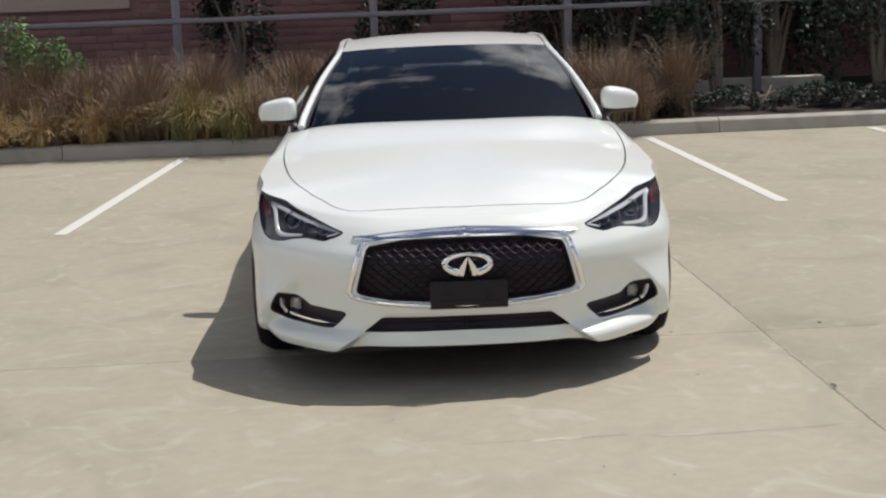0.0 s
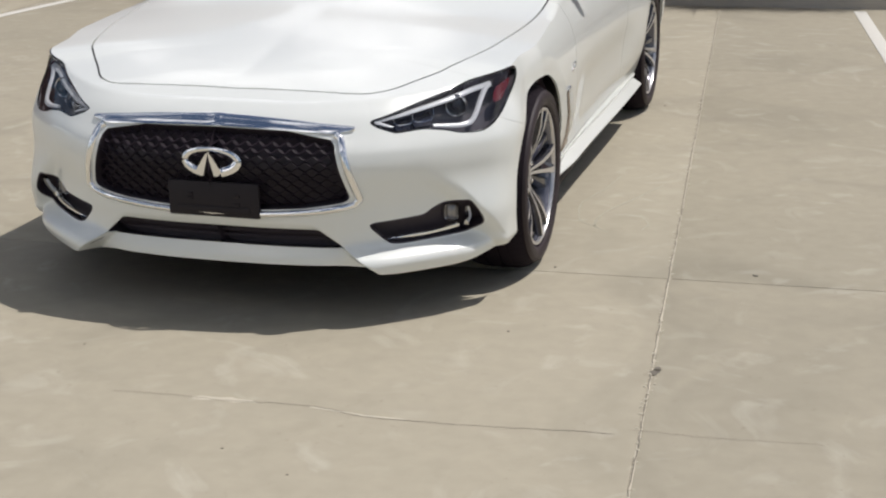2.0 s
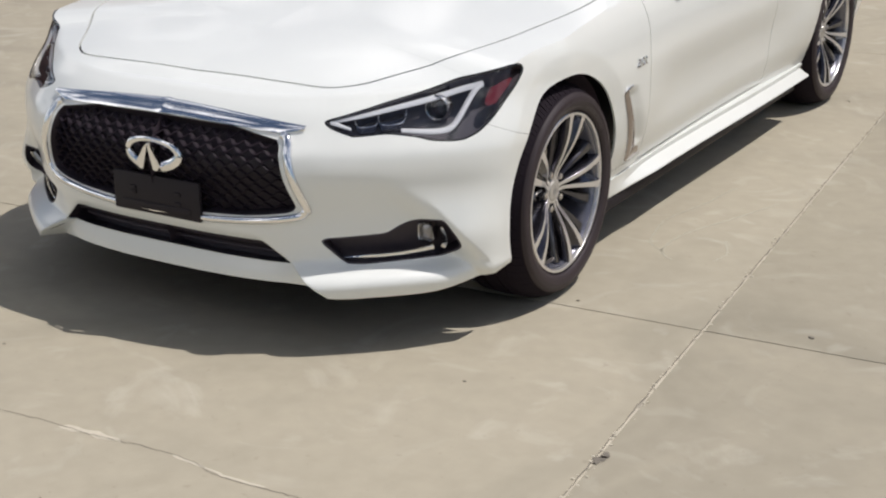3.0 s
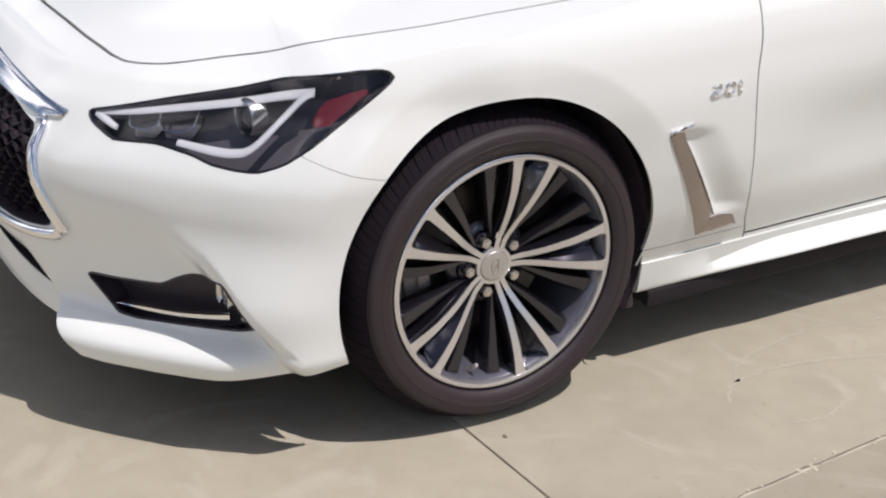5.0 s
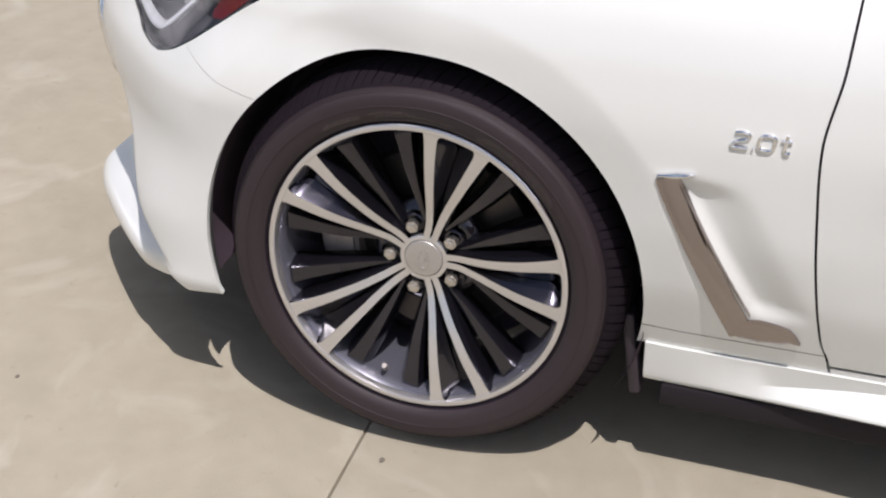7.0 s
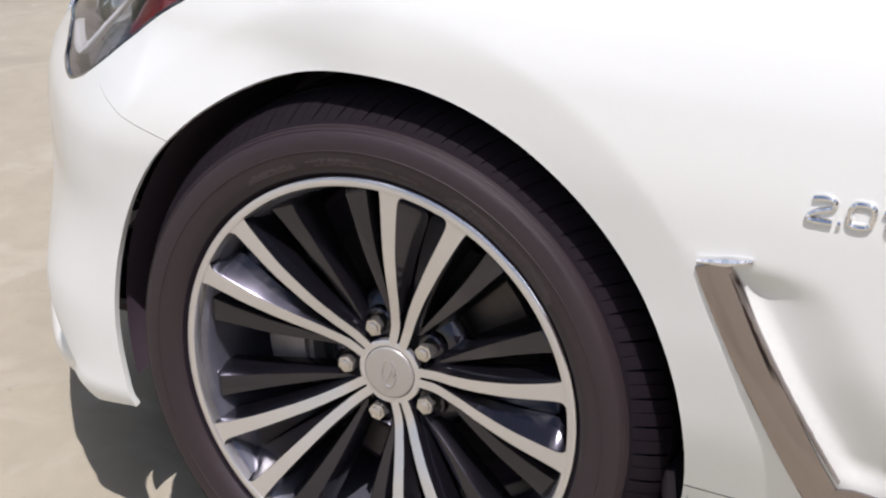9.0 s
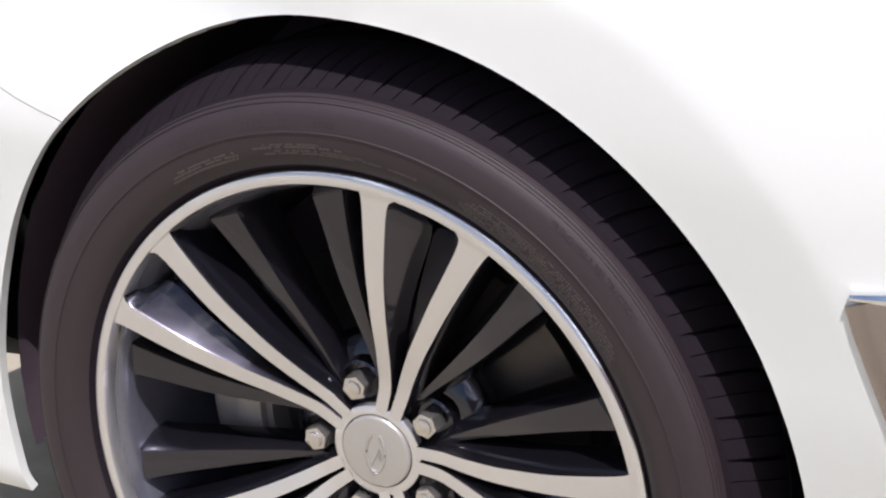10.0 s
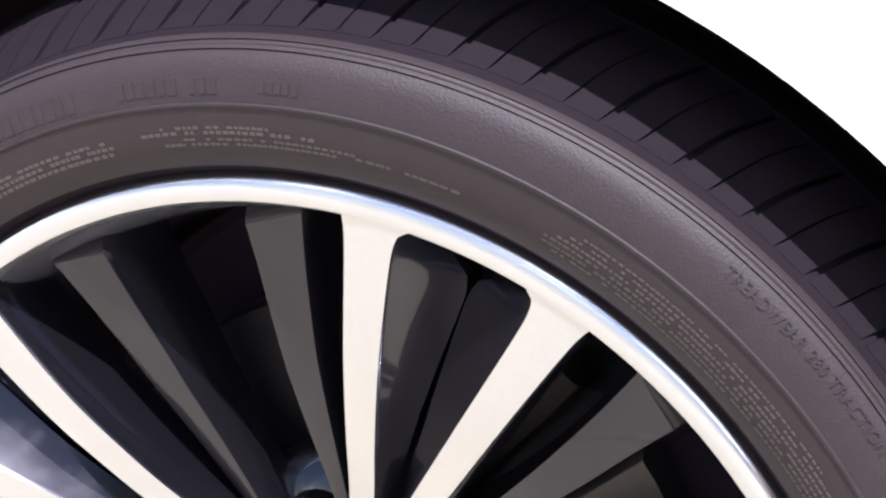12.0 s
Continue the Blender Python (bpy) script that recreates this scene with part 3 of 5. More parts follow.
def add_tyre(wheel):
    tread = [(-.016, .3175), (-.024, .3220), (-.033, .3262), (-.044, .3298), (-.062, .3326), (-.064, .3385), (-.092, .3396), (-.094, .3330), (-.103, .3330), (-.105, .3400),
             (-.145, .3400), (-.147, .3330), (-.156, .3330), (-.158, .3396), (-.186, .3385), (-.188, .3336)]
    inner = [(-.25 - x, r) for x, r in reversed(SIDEWALL)]
    inner = [(-.206, .3298), (-.217, .3262), (-.226, .3220), (-.234, .3175)] + inner
    shape = lathe(SIDEWALL + tread + inner, 200)
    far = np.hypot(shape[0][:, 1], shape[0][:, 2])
    # tread and bead gap get the rubber with shade in its colour
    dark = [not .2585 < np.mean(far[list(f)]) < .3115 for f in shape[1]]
    two_tone("tyre", shape, RUBBER, SHADED_RUBBER, lambda i: dark[i], wheel, "black rubber, ribbed tread")
    # shoulder blocks with slanted grooves between
    verts, faces, count = [], [], 62
    rows = [(-.0070, .3132), (-.0138, .3184), (-.0215, .3240), (-.0310, .3296), (-.044, .3344), (-.060, .3382)]
    for mirror in (0, 1):
        for k in range(count):
            for lo, hi in ((.0, .455), (.485, .90)):
                base = len(verts)
                cols = np.linspace(lo, hi, 4)
                for sunk in (0, 1):
                    for a, r in rows:
                        for c in cols:
                            th = (k + c) * 2 * math.pi / count + (a + .0070) * 1.2
                            rr = r - .0030 * sunk
                            aa = a - (.003 * sunk if a > -.02 else 0)
                            verts.append((aa if not mirror else -.25 - aa, rr * math.cos(th), rr * math.sin(th)))
                n, m = len(rows), 4
                for i in range(n - 1):
                    for j in range(m - 1):
                        faces.append((base + i * m + j, base + i * m + j + 1, base + (i + 1) * m + j + 1, base + (i + 1) * m + j))
                low = base + n * m
                ring = [i * m for i in range(n)] + [(n - 1) * m + j for j in range(1, m)] + [i * m + m - 1 for i in range(n - 2, -1, -1)] + [j for j in range(m - 2, 0, -1)]
                for u, w in zip(ring, ring[1:] + ring[:1]):
                    faces.append((base + u, base + w, low + w, low + u))
    part("tread", (np.array(verts), faces), SHADED_RUBBER, wheel, "rubber shoulder blocks", sharp=35)
    # moulded words and unreadable lines on the sidewall
    words = [bent(letters("TREADWEAR 280 TRACTION", .0062, .0004, 1.12), .2985, radians(56.5), lambda r: side_at(r) + .0002)]
    bars, large = [], []
    rnd = random.Random(4)
    for r0, high, a_from, a_to, cell in ((.2640, .0009, 69, 36, .0030), (.2664, .0009, 69, 36, .0026), (.2688, .0009, 69, 36, .0030), (.2712, .0009, 68, 37, .0026), (.2736, .0009, 67, 38, .0028), (.2760, .0008, 66, 40, .0026),
                                         (.2672, .0012, 104, 88, .0026), (.2694, .0011, 102, 86, .0030), (.2722, .0014, 106, 90, .0030), (.2744, .0012, 104, 94, .0026), (.2680, .0011, 86, 77, .0040),
                                         (.2668, .0016, 124, 109, .0034), (.2696, .0016, 124, 109, .0030), (.2722, .0014, 122, 110, .0034), (.2880, .0085, 121, 112, .0050), (.2890, .0065, 107, 98, .0042), (.2900, .0045, 95, 91, .0040)):
        th = radians(a_from)
        while th > radians(a_to):
            w = cell * rnd.uniform(.45, .95)
            if rnd.random() > .14:
                b = box(0, w, 0, high, -.0006, .00025 if high < .004 else .0004)
                (bars if high < .004 else large).append(bent(b, r0, th, lambda r: side_at(r)))
            th -= (w + cell * rnd.uniform(.15, .45)) / r0
    part("sidewall_word", joined(*words), RUBBER, wheel, "raised rubber lettering on the sidewall")
    tagged(part("sidewall_mark", joined(*large), RUBBER, wheel, sharp=30), "large worn moulded letters on the rubber", kind="stuff")
    tagged(part("sidewall_print", joined(*bars), RUBBER_LETTERS, wheel), "fine raised lines of lettering on the rubber", kind="stuff")


def build_wheel():
    wheel = thing("wheel", "", "")
    add_tyre(wheel)
    ring = [(-.013, .2392), (-.0035, .2402), (-.0006, .2416), (.0, .2430), (.0, .2492), (-.0008, .2505)]
    lip = [(-.0008, .2505), (-.0020, .2522), (-.0046, .2538), (-.0080, .2546), (-.016, .2548), (-.022, .250)]
    part("rim_ring", lathe(ring, 160), MACHINED, wheel, "machined silver outer ring", sharp=40)
    part("rim_lip", lathe(lip, 160), POLISHED, wheel, "polished rim lip", sharp=50)
    part("barrel", lathe([(-.013, .2392), (-.020, .2345), (-.034, .2300), (-.06, .2265), (-.12, .2180), (-.20, .2200), (-.228, .2330), (-.232, .2500)], 120), BARREL, wheel, "inner barrel with sunlight in its grey paint")
    add_spokes(wheel)
    part("hub", lathe([(-.085, .0001), (-.085, .098), (-.080, .096), (-.0715, .085), (-.067, .066), (-.066, .050), (-.062, .0405), (-.0500, .0400), (-.0488, .0388), (-.0488, .0330), (-.0500, .0322), (-.0500, .0001)], 90), GUNMETAL, wheel)
    part("hub_face", lathe([(-.0555, .0405), (-.0490, .0402), (-.0482, .0392), (-.0482, .0330), (-.0495, .0324)], 80), MACHINED, wheel)
    cap = part("hub_cap", lathe([(-.050, .0318), (-.0468, .0316), (-.0458, .0306), (-.0455, .029), (-.0450, .015), (-.0449, .0001)], 64), CAP, wheel, "silver centre cap")
    part("cap_mark", joined(tube([(-.0447, .0085 * math.sin(t) + .001, .0175 * math.cos(t)) for t in np.linspace(.35, 2 * math.pi - .35, 40)], .0013, 6),
                            tube([(-.0447, -.003, -.0120), (-.0445, .004, .004), (-.0447, .006, -.004)], .0012, 6)), CAP, wheel)
    for k in range(5):
        an = PHI + math.pi / 5 - k * 2 * math.pi / 5
        y, z = .05715 * math.cos(an), .05715 * math.sin(an)
        part("lug_nut", joined(hexagon(.0112, -.070, -.0445, y, z, 20 + 31 * k), moved(lathe([(-.0445, .0072), (-.0425, .0066), (-.0415, .0040), (-.0413, .0001)], 18), pose(0, y, z))), NUT, wheel, "silver hexagonal wheel nut", sharp=30)
        part("nut_seat", moved(lathe([(-.072, .0145), (-.0600, .0155), (-.0570, .0172), (-.0585, .0192), (-.075, .0215)], 28), pose(0, y, z)), GUNMETAL, wheel)
    part("brake_disc", lathe([(-.135, .075), (-.1015, .076), (-.1010, .082), (-.1120, .086), (-.1120, .163), (-.1150, .1645), (-.1380, .1645), (-.1410, .163), (-.1410, .08)], 90), STEEL, wheel, "worn steel brake disc")
    cal = []
    for r0, r1, a0, a1, t0, t1 in ((.128, .186, -.150, -.088, 152, 206), (.170, .197, -.165, -.098, 158, 200), (.135, .158, -.092, -.080, 165, 193)):
        pts = [(r0 * math.cos(radians(t)), r0 * math.sin(radians(t))) for t in np.linspace(t0, t1, 12)] + [(r1 * math.cos(radians(t)), r1 * math.sin(radians(t))) for t in np.linspace(t1 - 3, t0 + 3, 12)]
        s = plate(pts, a1 - a0)
        cal.append((s[0] + np.array([a1, 0, 0]), s[1]))
    cal.append(moved(lathe([(-.086, .0001), (-.076, .013), (-.092, .016)], 20), pose(0, -.147, .028)))
    part("brake_caliper", joined(*cal), CALIPER, wheel, "grey cast brake caliper", sharp=30)
    part("splash_plate", lathe([(-.175, .0001), (-.175, .205), (-.165, .212)], 48), LINER, wheel)
    an = PHI + math.pi / 5 - 3 * 2 * math.pi / 5
    d = np.array([math.cos(an), math.sin(an)])
    part("valve", tube([(-.045 + .028 * s, *(d * (.232 - .026 * s))) for s in np.linspace(0, 1, 6)], [.0064, .0058, .0052, .0052, .0046, .0042], 12), CALIPER, wheel, "grey tyre valve")
    return wheel


# ---- car ----
car = thing("car", "white two-door coupe parked on pale concrete", "car")
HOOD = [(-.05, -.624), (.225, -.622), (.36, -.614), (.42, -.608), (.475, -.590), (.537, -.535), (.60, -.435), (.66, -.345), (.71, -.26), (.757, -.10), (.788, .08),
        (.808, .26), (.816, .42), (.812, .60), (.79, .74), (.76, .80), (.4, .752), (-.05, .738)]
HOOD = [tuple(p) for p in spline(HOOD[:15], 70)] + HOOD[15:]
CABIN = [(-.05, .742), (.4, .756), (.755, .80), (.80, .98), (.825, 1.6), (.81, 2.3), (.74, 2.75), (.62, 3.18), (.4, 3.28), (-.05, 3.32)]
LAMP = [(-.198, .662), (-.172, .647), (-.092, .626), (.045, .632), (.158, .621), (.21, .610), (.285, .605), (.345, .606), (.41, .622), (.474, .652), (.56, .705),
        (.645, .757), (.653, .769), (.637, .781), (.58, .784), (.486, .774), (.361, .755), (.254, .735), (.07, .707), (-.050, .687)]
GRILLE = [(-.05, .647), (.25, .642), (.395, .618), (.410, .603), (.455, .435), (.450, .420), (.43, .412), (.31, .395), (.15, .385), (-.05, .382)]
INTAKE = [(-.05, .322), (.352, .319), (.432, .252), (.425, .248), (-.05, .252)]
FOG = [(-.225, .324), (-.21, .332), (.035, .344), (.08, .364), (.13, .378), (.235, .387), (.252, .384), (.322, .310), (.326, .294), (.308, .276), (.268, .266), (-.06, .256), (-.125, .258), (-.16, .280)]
TAIL = [(.35, .80), (.95, .86), (.95, .92), (.35, .90)]


def xw(v):
    return v[:, 0] + v[:, 1]


def near_front(depth, v, y=-.2):
    return np.minimum(depth, y - v[:, 1])


def hood_at(v):
    return np.minimum(inside_of(HOOD)(v[:, 0], v[:, 1]), v[:, 2] - .6)


def cabin_at(v):
    return np.minimum(inside_of(CABIN)(v[:, 0], v[:, 1]), v[:, 2] - .8)


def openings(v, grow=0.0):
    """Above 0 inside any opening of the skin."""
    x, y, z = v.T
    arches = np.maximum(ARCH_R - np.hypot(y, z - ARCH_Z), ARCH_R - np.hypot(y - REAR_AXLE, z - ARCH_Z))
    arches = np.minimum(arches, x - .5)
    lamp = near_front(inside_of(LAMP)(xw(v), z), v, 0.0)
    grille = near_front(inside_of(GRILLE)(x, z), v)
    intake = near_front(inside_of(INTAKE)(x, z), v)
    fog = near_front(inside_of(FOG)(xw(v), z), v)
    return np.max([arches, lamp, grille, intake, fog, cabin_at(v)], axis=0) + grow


def seam_at(v):
    """Above 0 behind the join of bumper and fender."""
    x, y, z = v.T
    return np.maximum((xw(v) - np.interp(z, [.3, .58, .643, .652, .66, .9], [1.62, .675, .44, .2, -.17, -.17])) * .27, y)


def door_at(v):
    return v[:, 1] - ramp(v[:, 2], [.2, .286, .323, .531, .649, .76, .815, .98], [.665, .648, .634, .603, .594, .609, .612, .62])


def both(name, shape, mat, label="", sharp=None, parent=None):
    """One part on either side of the car."""
    part(name, shape, mat, parent or car, label, sharp)
    part(name, flipped(shape), mat, parent or car, label, sharp)


def whole(shape):
    """Both halves, welded along the middle line."""
    verts, faces = joined(shape, flipped(shape))
    n, where = len(shape[0]), np.arange(len(verts))
    mid = np.abs(shape[0][:, 0]) < 1e-6
    where[n:][mid] = np.arange(n)[mid]
    faces = [tuple(int(where[v]) for v in f) for f in faces]
    faces = [tuple(v for k, v in enumerate(f) if v != f[k - 1]) for f in faces]
    return verts, [f for f in faces if len(f) > 2]


half = body_half()
HALF_NORMALS = normals(half)
GAP, HOOD_GAP = .0020, .0034
hood = clip(half, lambda v: hood_at(v) - HOOD_GAP)
part("hood", rimmed(whole(hood), .014), WHITE, car, "white bonnet with a curved front edge", sharp=45)
rest = clip(half, lambda v: -hood_at(v) - HOOD_GAP)
rest = clip(rest, lambda v: -openings(v))
part("front_bumper", rimmed(whole(clip(rest, lambda v: -seam_at(v) - GAP * .25 * (v[:, 2] < .655))), .008), WHITE, car, "white bumper with lower lip", sharp=45)
back = clip(rest, lambda v: seam_at(v) - GAP * .25 * (v[:, 2] < .655))
fender = clip(back, lambda v: -door_at(v) - GAP)
both("front_fender", rimmed(clip(fender, lambda v: np.maximum(v[:, 2] - .2958, .15 - v[:, 1])), .008), WHITE, sharp=45)
both("fender_foot", clip(fender, lambda v: np.minimum(.2942 - v[:, 2], v[:, 1] - .15)), WHITE)
back = clip(back, lambda v: door_at(v) - GAP)
side = clip(back, lambda v: 1.95 - v[:, 1])
both("door", rimmed(clip(side, lambda v: v[:, 2] - .275), .014), WHITE, sharp=45)
both("door_step", clip(side, lambda v: .2695 - v[:, 2]), WHITE)
part("rear_body", rimmed(whole(clip(back, lambda v: v[:, 1] - 1.954)), .014), WHITE, car, sharp=45)
# dark inner skin behind the joints
inner = clip(half, lambda v: -openings(v, .02))
inner = (inner[0] - normals(inner) * .018, inner[1])
part("inner_body", whole(inner), BLACK_TRIM, car)
part("underbody", joined(box(-.58, .58, -.48, 3.55, .185, .26, .01), box(-.42, .42, -.62, .55, .24, .62, .02), box(-.60, .60, .5, 3.5, .25, .80, .02)), BLACK_TRIM, car, "black underside and cabin floor")
liner = lathe([(-.34, .10), (-.34, .376), (-.07, .376), (-.045, .372)], 40, radians(222), radians(-28))
for y in (0.0, REAR_AXLE):
    both("wheel_liner", moved(liner, pose(.925, y, ARCH_Z)), LINER)

# sills
ys = np.linspace(.371, 2.48, 60)
rows = []
for y in ys:
    k, c = float(step(y, .42, .86)), float(step(y, .42, .78))
    x0 = float(skin("y", min(y, .88), .27)[0]) - .002
    x0 = x0 + (.018 * float(step(y, .88, 2.2)))
    rows.append([(x0 - .03, y, .264), (x0 + .003, y, .258), (x0 - .005, y, .203 + .033 * c), (x0 - .007 + .042 * k, y, .194 + .016 * k), (x0 - .008 + .045 * k, y, .190 + .015 * k),
                 (x0 - .012 + .039 * k, y, .184 + .013 * k), (x0 - .026, y, .180 + .004 * k), (x0 - .10, y, .178)])
both("sill", (np.array(rows).reshape(-1, 3), grid_faces(len(ys), 8) + [tuple(range(8)), tuple(reversed(range(59 * 8, 60 * 8)))]), WHITE, "white side sill", sharp=30)
both("mud_flap", moved(box(-.10, .0, -.010, .010, -.062, .085, .006), pose(.862, .350, .210, 9, 0, 0)), BLACK_TRIM, "black splash guard behind the wheel")
both("sill_skirt", box(.74, .868, .40, 2.45, .142, .182, .006), BRACKET)

# wheels
wheel = build_wheel()
wheel.parent = car
wheel.matrix_basis = pose(WHEEL_X, 0, WHEEL_Z)
copy_thing(wheel, pose(WHEEL_X - .012, REAR_AXLE, WHEEL_Z, 47, 0, 0))
copy_thing(wheel, pose(-WHEEL_X, 0, WHEEL_Z, 20, 0, 180))
copy_thing(wheel, pose(-WHEEL_X + .012, REAR_AXLE, WHEEL_Z, -10, 0, 180))


def surface_piece(outline, axis, out, depth, pick):
    """A piece of the skin inside an outline, moved out and given thickness."""
    s = clip(half, lambda v: pick(v, inside_of(outline)(xw(v) if axis == "w" else v[:, 0] if axis == "x" else v[:, 1], v[:, 2])))
    lo, hi = s[0].min(0) - .05, s[0].max(0) + .05
    near = np.where(((half[0] > lo) & (half[0] < hi)).all(1))[0]
    n = np.array([HALF_NORMALS[near[((half[0][near] - p) ** 2).sum(1).argmin()]] for p in s[0]])
    if (n * (s[0] - np.array([0, 1.5, .4]))).sum() < 0:
        n = -n
        s = (s[0], [tuple(reversed(f)) for f in s[1]])
    verts, faces = s[0] + n * out, s[1]
    if not depth:
        return verts, faces
    rim = sorted({v for e in edges_of(faces) for v in e})
    back = {v: len(verts) + i for i, v in enumerate(rim)}
    more = np.array([verts[v] - n[v] * depth for v in rim]).reshape(-1, 3)
    return np.vstack([verts, more]), faces + [(w, v, back[v], back[w]) for v, w in edges_of(faces)]


def outline_loop(outline, n, ease=2):
    """Evenly spaced points round an outline, its corners slightly eased."""
    p = np.array(outline + outline[:1], float)
    d = np.r_[0, np.cumsum(np.hypot(*np.diff(p, axis=0).T))]
    s = np.linspace(0, d[-1], n, endpoint=False)
    q = np.stack([np.interp(s, d, p[:, 0]), np.interp(s, d, p[:, 1])], 1)
    for _ in range(ease):
        q = (np.roll(q, 1, 0) + 2 * q + np.roll(q, -1, 0)) / 4
    return q


def flat_bar(line, width, out, thick, axis="w"):
    """A flat band with rounded edges that follows the skin along a line; width may vary."""
    p = np.asarray(line, float)
    t = np.gradient(p, axis=0)
    t /= np.linalg.norm(t, axis=1, keepdims=True)
    s = np.stack([-t[:, 1], t[:, 0]], 1)
    w = np.broadcast_to(width, (len(p),))
    rows = []
    for i in range(len(p)):
        for f, o in ((-.5, -thick), (-.5, -.25 * thick), (-.36, 0), (0, .0012), (.36, 0), (.5, -.25 * thick), (.5, -thick)):
            a, z = p[i] + s[i] * f * w[i]
            rows.append(skin(axis, a, z, out + o))
    return np.array(rows), grid_faces(len(p), 7, wrap_cols=True) + [tuple(range(7)), tuple(reversed(range(7 * len(p) - 7, 7 * len(p))))]


# headlights
def build_headlight(mirror):
    turn = flipped if mirror else (lambda s: s)
    lamp = thing("headlight", "", "")
    lamp.parent = car
    tagged(lamp, "clear headlight with a bright angled light bar")
    front = lambda v, d: near_front(d - .0012, v, 0.0)
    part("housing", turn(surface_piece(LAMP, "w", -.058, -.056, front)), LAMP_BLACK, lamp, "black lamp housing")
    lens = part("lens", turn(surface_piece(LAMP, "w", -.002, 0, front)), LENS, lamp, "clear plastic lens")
    lens.visible_shadow = False
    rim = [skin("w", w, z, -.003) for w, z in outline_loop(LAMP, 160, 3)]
    part("surround", turn(tube(rim, .0036, 6, closed=True)), GLOSS_BLACK, lamp)
    tip = spline([(-.094, .6435), (-.120, .649), (-.148, .656), (-.169, .6615)], 12)
    bar = spline([(-.170, .6622), (-.05, .6735), (.09, .6905), (.26, .711), (.40, .732), (.462, .7405)], 50)
    part("light_bar", turn(joined(flat_bar(tip, np.linspace(.006, .013, 12), -.005, .009), flat_bar(bar, np.linspace(.009, .015, 50), -.0075, .009))), LIGHT_BAR, lamp, "bright white upper light guide")
    low = spline([(.452, .738), (.428, .728), (.384, .695), (.336, .657), (.306, .639), (.278, .632), (.22, .630), (.10, .637)], 60)
    part("light_bar", turn(flat_bar(low, np.interp(np.arange(60), [0, 8, 26, 36, 52, 59], [.010, .014, .015, .014, .013, .009]), -.0035, .009)), LIGHT_BAR, lamp, "bright white hooked light guide")
    p = skin("w", .262, .681, -.034)
    ahead = np.array([.12, -1, 0])
    m = Matrix.Translation(p) @ look((0, 0, 0), -ahead).to_3x3().to_4x4() @ pose(0, 0, 0, 0, -90, 0)
    part("projector", turn(moved(lathe([(-.03, .038), (-.004, .037), (.002, .0345), (.000, .0315), (-.006, .0300), (-.016, .0285)], 36), m)), SATIN_CHROME, lamp, "bright projector bezel")
    part("projector_lens", turn(moved(lathe([(-.014, .0288), (-.004, .023), (.004, .012), (.006, .0001)], 30), m)), DARK_GLASS, lamp)
    # two small mirrored bowls with a thin bright edge
    for w0, w1 in ((-.075, .012), (.018, .125)):
        cup = [(w0, .668 + .16 * (w0 + .03)), (w0 + .012, .646 + .05 * (w0 + .05)), (w1 - .012, .644 + .05 * (w1 + .05)), (w1 + .010, .660 + .14 * (w1 + .03)), (w1 + .004, .676 + .165 * (w1 + .03))]
        part("reflector", turn(surface_piece(cup, "w", -.042, .006, front)), DARK_CHROME, lamp)
        part("reflector_edge", turn(tube([skin("w", w, z, -.026) for w, z in spline(cup, 40)], .0018, 6)), CHROME, lamp)
    part("marker", turn(surface_piece([(.456, .698), (.468, .688), (.510, .692), (.575, .728), (.628, .757), (.555, .750), (.490, .735), (.470, .720)], "w", -.016, .004, front)), RED_PLASTIC, lamp, "red side marker reflector")
    shelf = spline([(-.10, .6790), (.07, .7020), (.22, .7230), (.36, .7455), (.48, .7635), (.60, .7745)], 50)
    part("upper_shelf", turn(flat_bar(shelf, np.interp(np.arange(50), [0, 10, 30, 44, 49], [.004, .006, .009, .008, .004]), -.018, .008)), LAMP_SHELF, lamp, "grey upper lamp edge")


for flip in (False, True):
    build_headlight(flip)

# grille
grille = thing("grille", "", "")
grille.parent = car
tagged(grille, "black mesh grille in a chrome frame")
front = lambda v, d: near_front(d - .0012, v)
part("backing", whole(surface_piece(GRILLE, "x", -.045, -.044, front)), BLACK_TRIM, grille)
ribs = []
test = inside_of([(-.6, .647)] + GRILLE[1:-1] + [(-.6, .382)])
for i in range(14):
    z0 = .390 + i * .0190
    xs = np.linspace(-.46, .46, 185)
    z = z0 + .0062 * np.cos(xs / .046 * 2 * math.pi + (i % 2) * math.pi)
    ok = test(np.abs(xs), z) > .009
    run = []
    for x, zz, good in list(zip(xs, z, ok)) + [(0, 0, False)]:
        if good:
            q = skin("x", abs(x), zz, -.020)
            run.append((math.copysign(q[0], x), q[1], zz))
        elif len(run) > 6:
            ribs.append(tube(run, .0034, 6, squash=(2.4, .8)))
            run = []
        else:
            run = []
part("mesh", joined(*ribs), MESH_BLACK, grille, "black wavy mesh")
loop = spline([(.408, .630), (.433, .602), (.478, .440), (.474, .417), (.455, .402), (.38, .390), (.25, .3765), (.12, .370), (0, .369)], 70)
path = [skin("x", x, z, .002) for x, z in loop]
path = path[:-1] + [np.array([-p[0], p[1], p[2]]) for p in reversed(path)]
part("frame", tube(path, np.interp(np.linspace(-1, 1, len(path)), [-1, -.72, -.5, 0, .5, .72, 1], [.013, .0135, .0125, .010, .0125, .0135, .013]), 12, squash=(1.0, 1.0)), CHROME, grille, "chrome frame")
rows = []
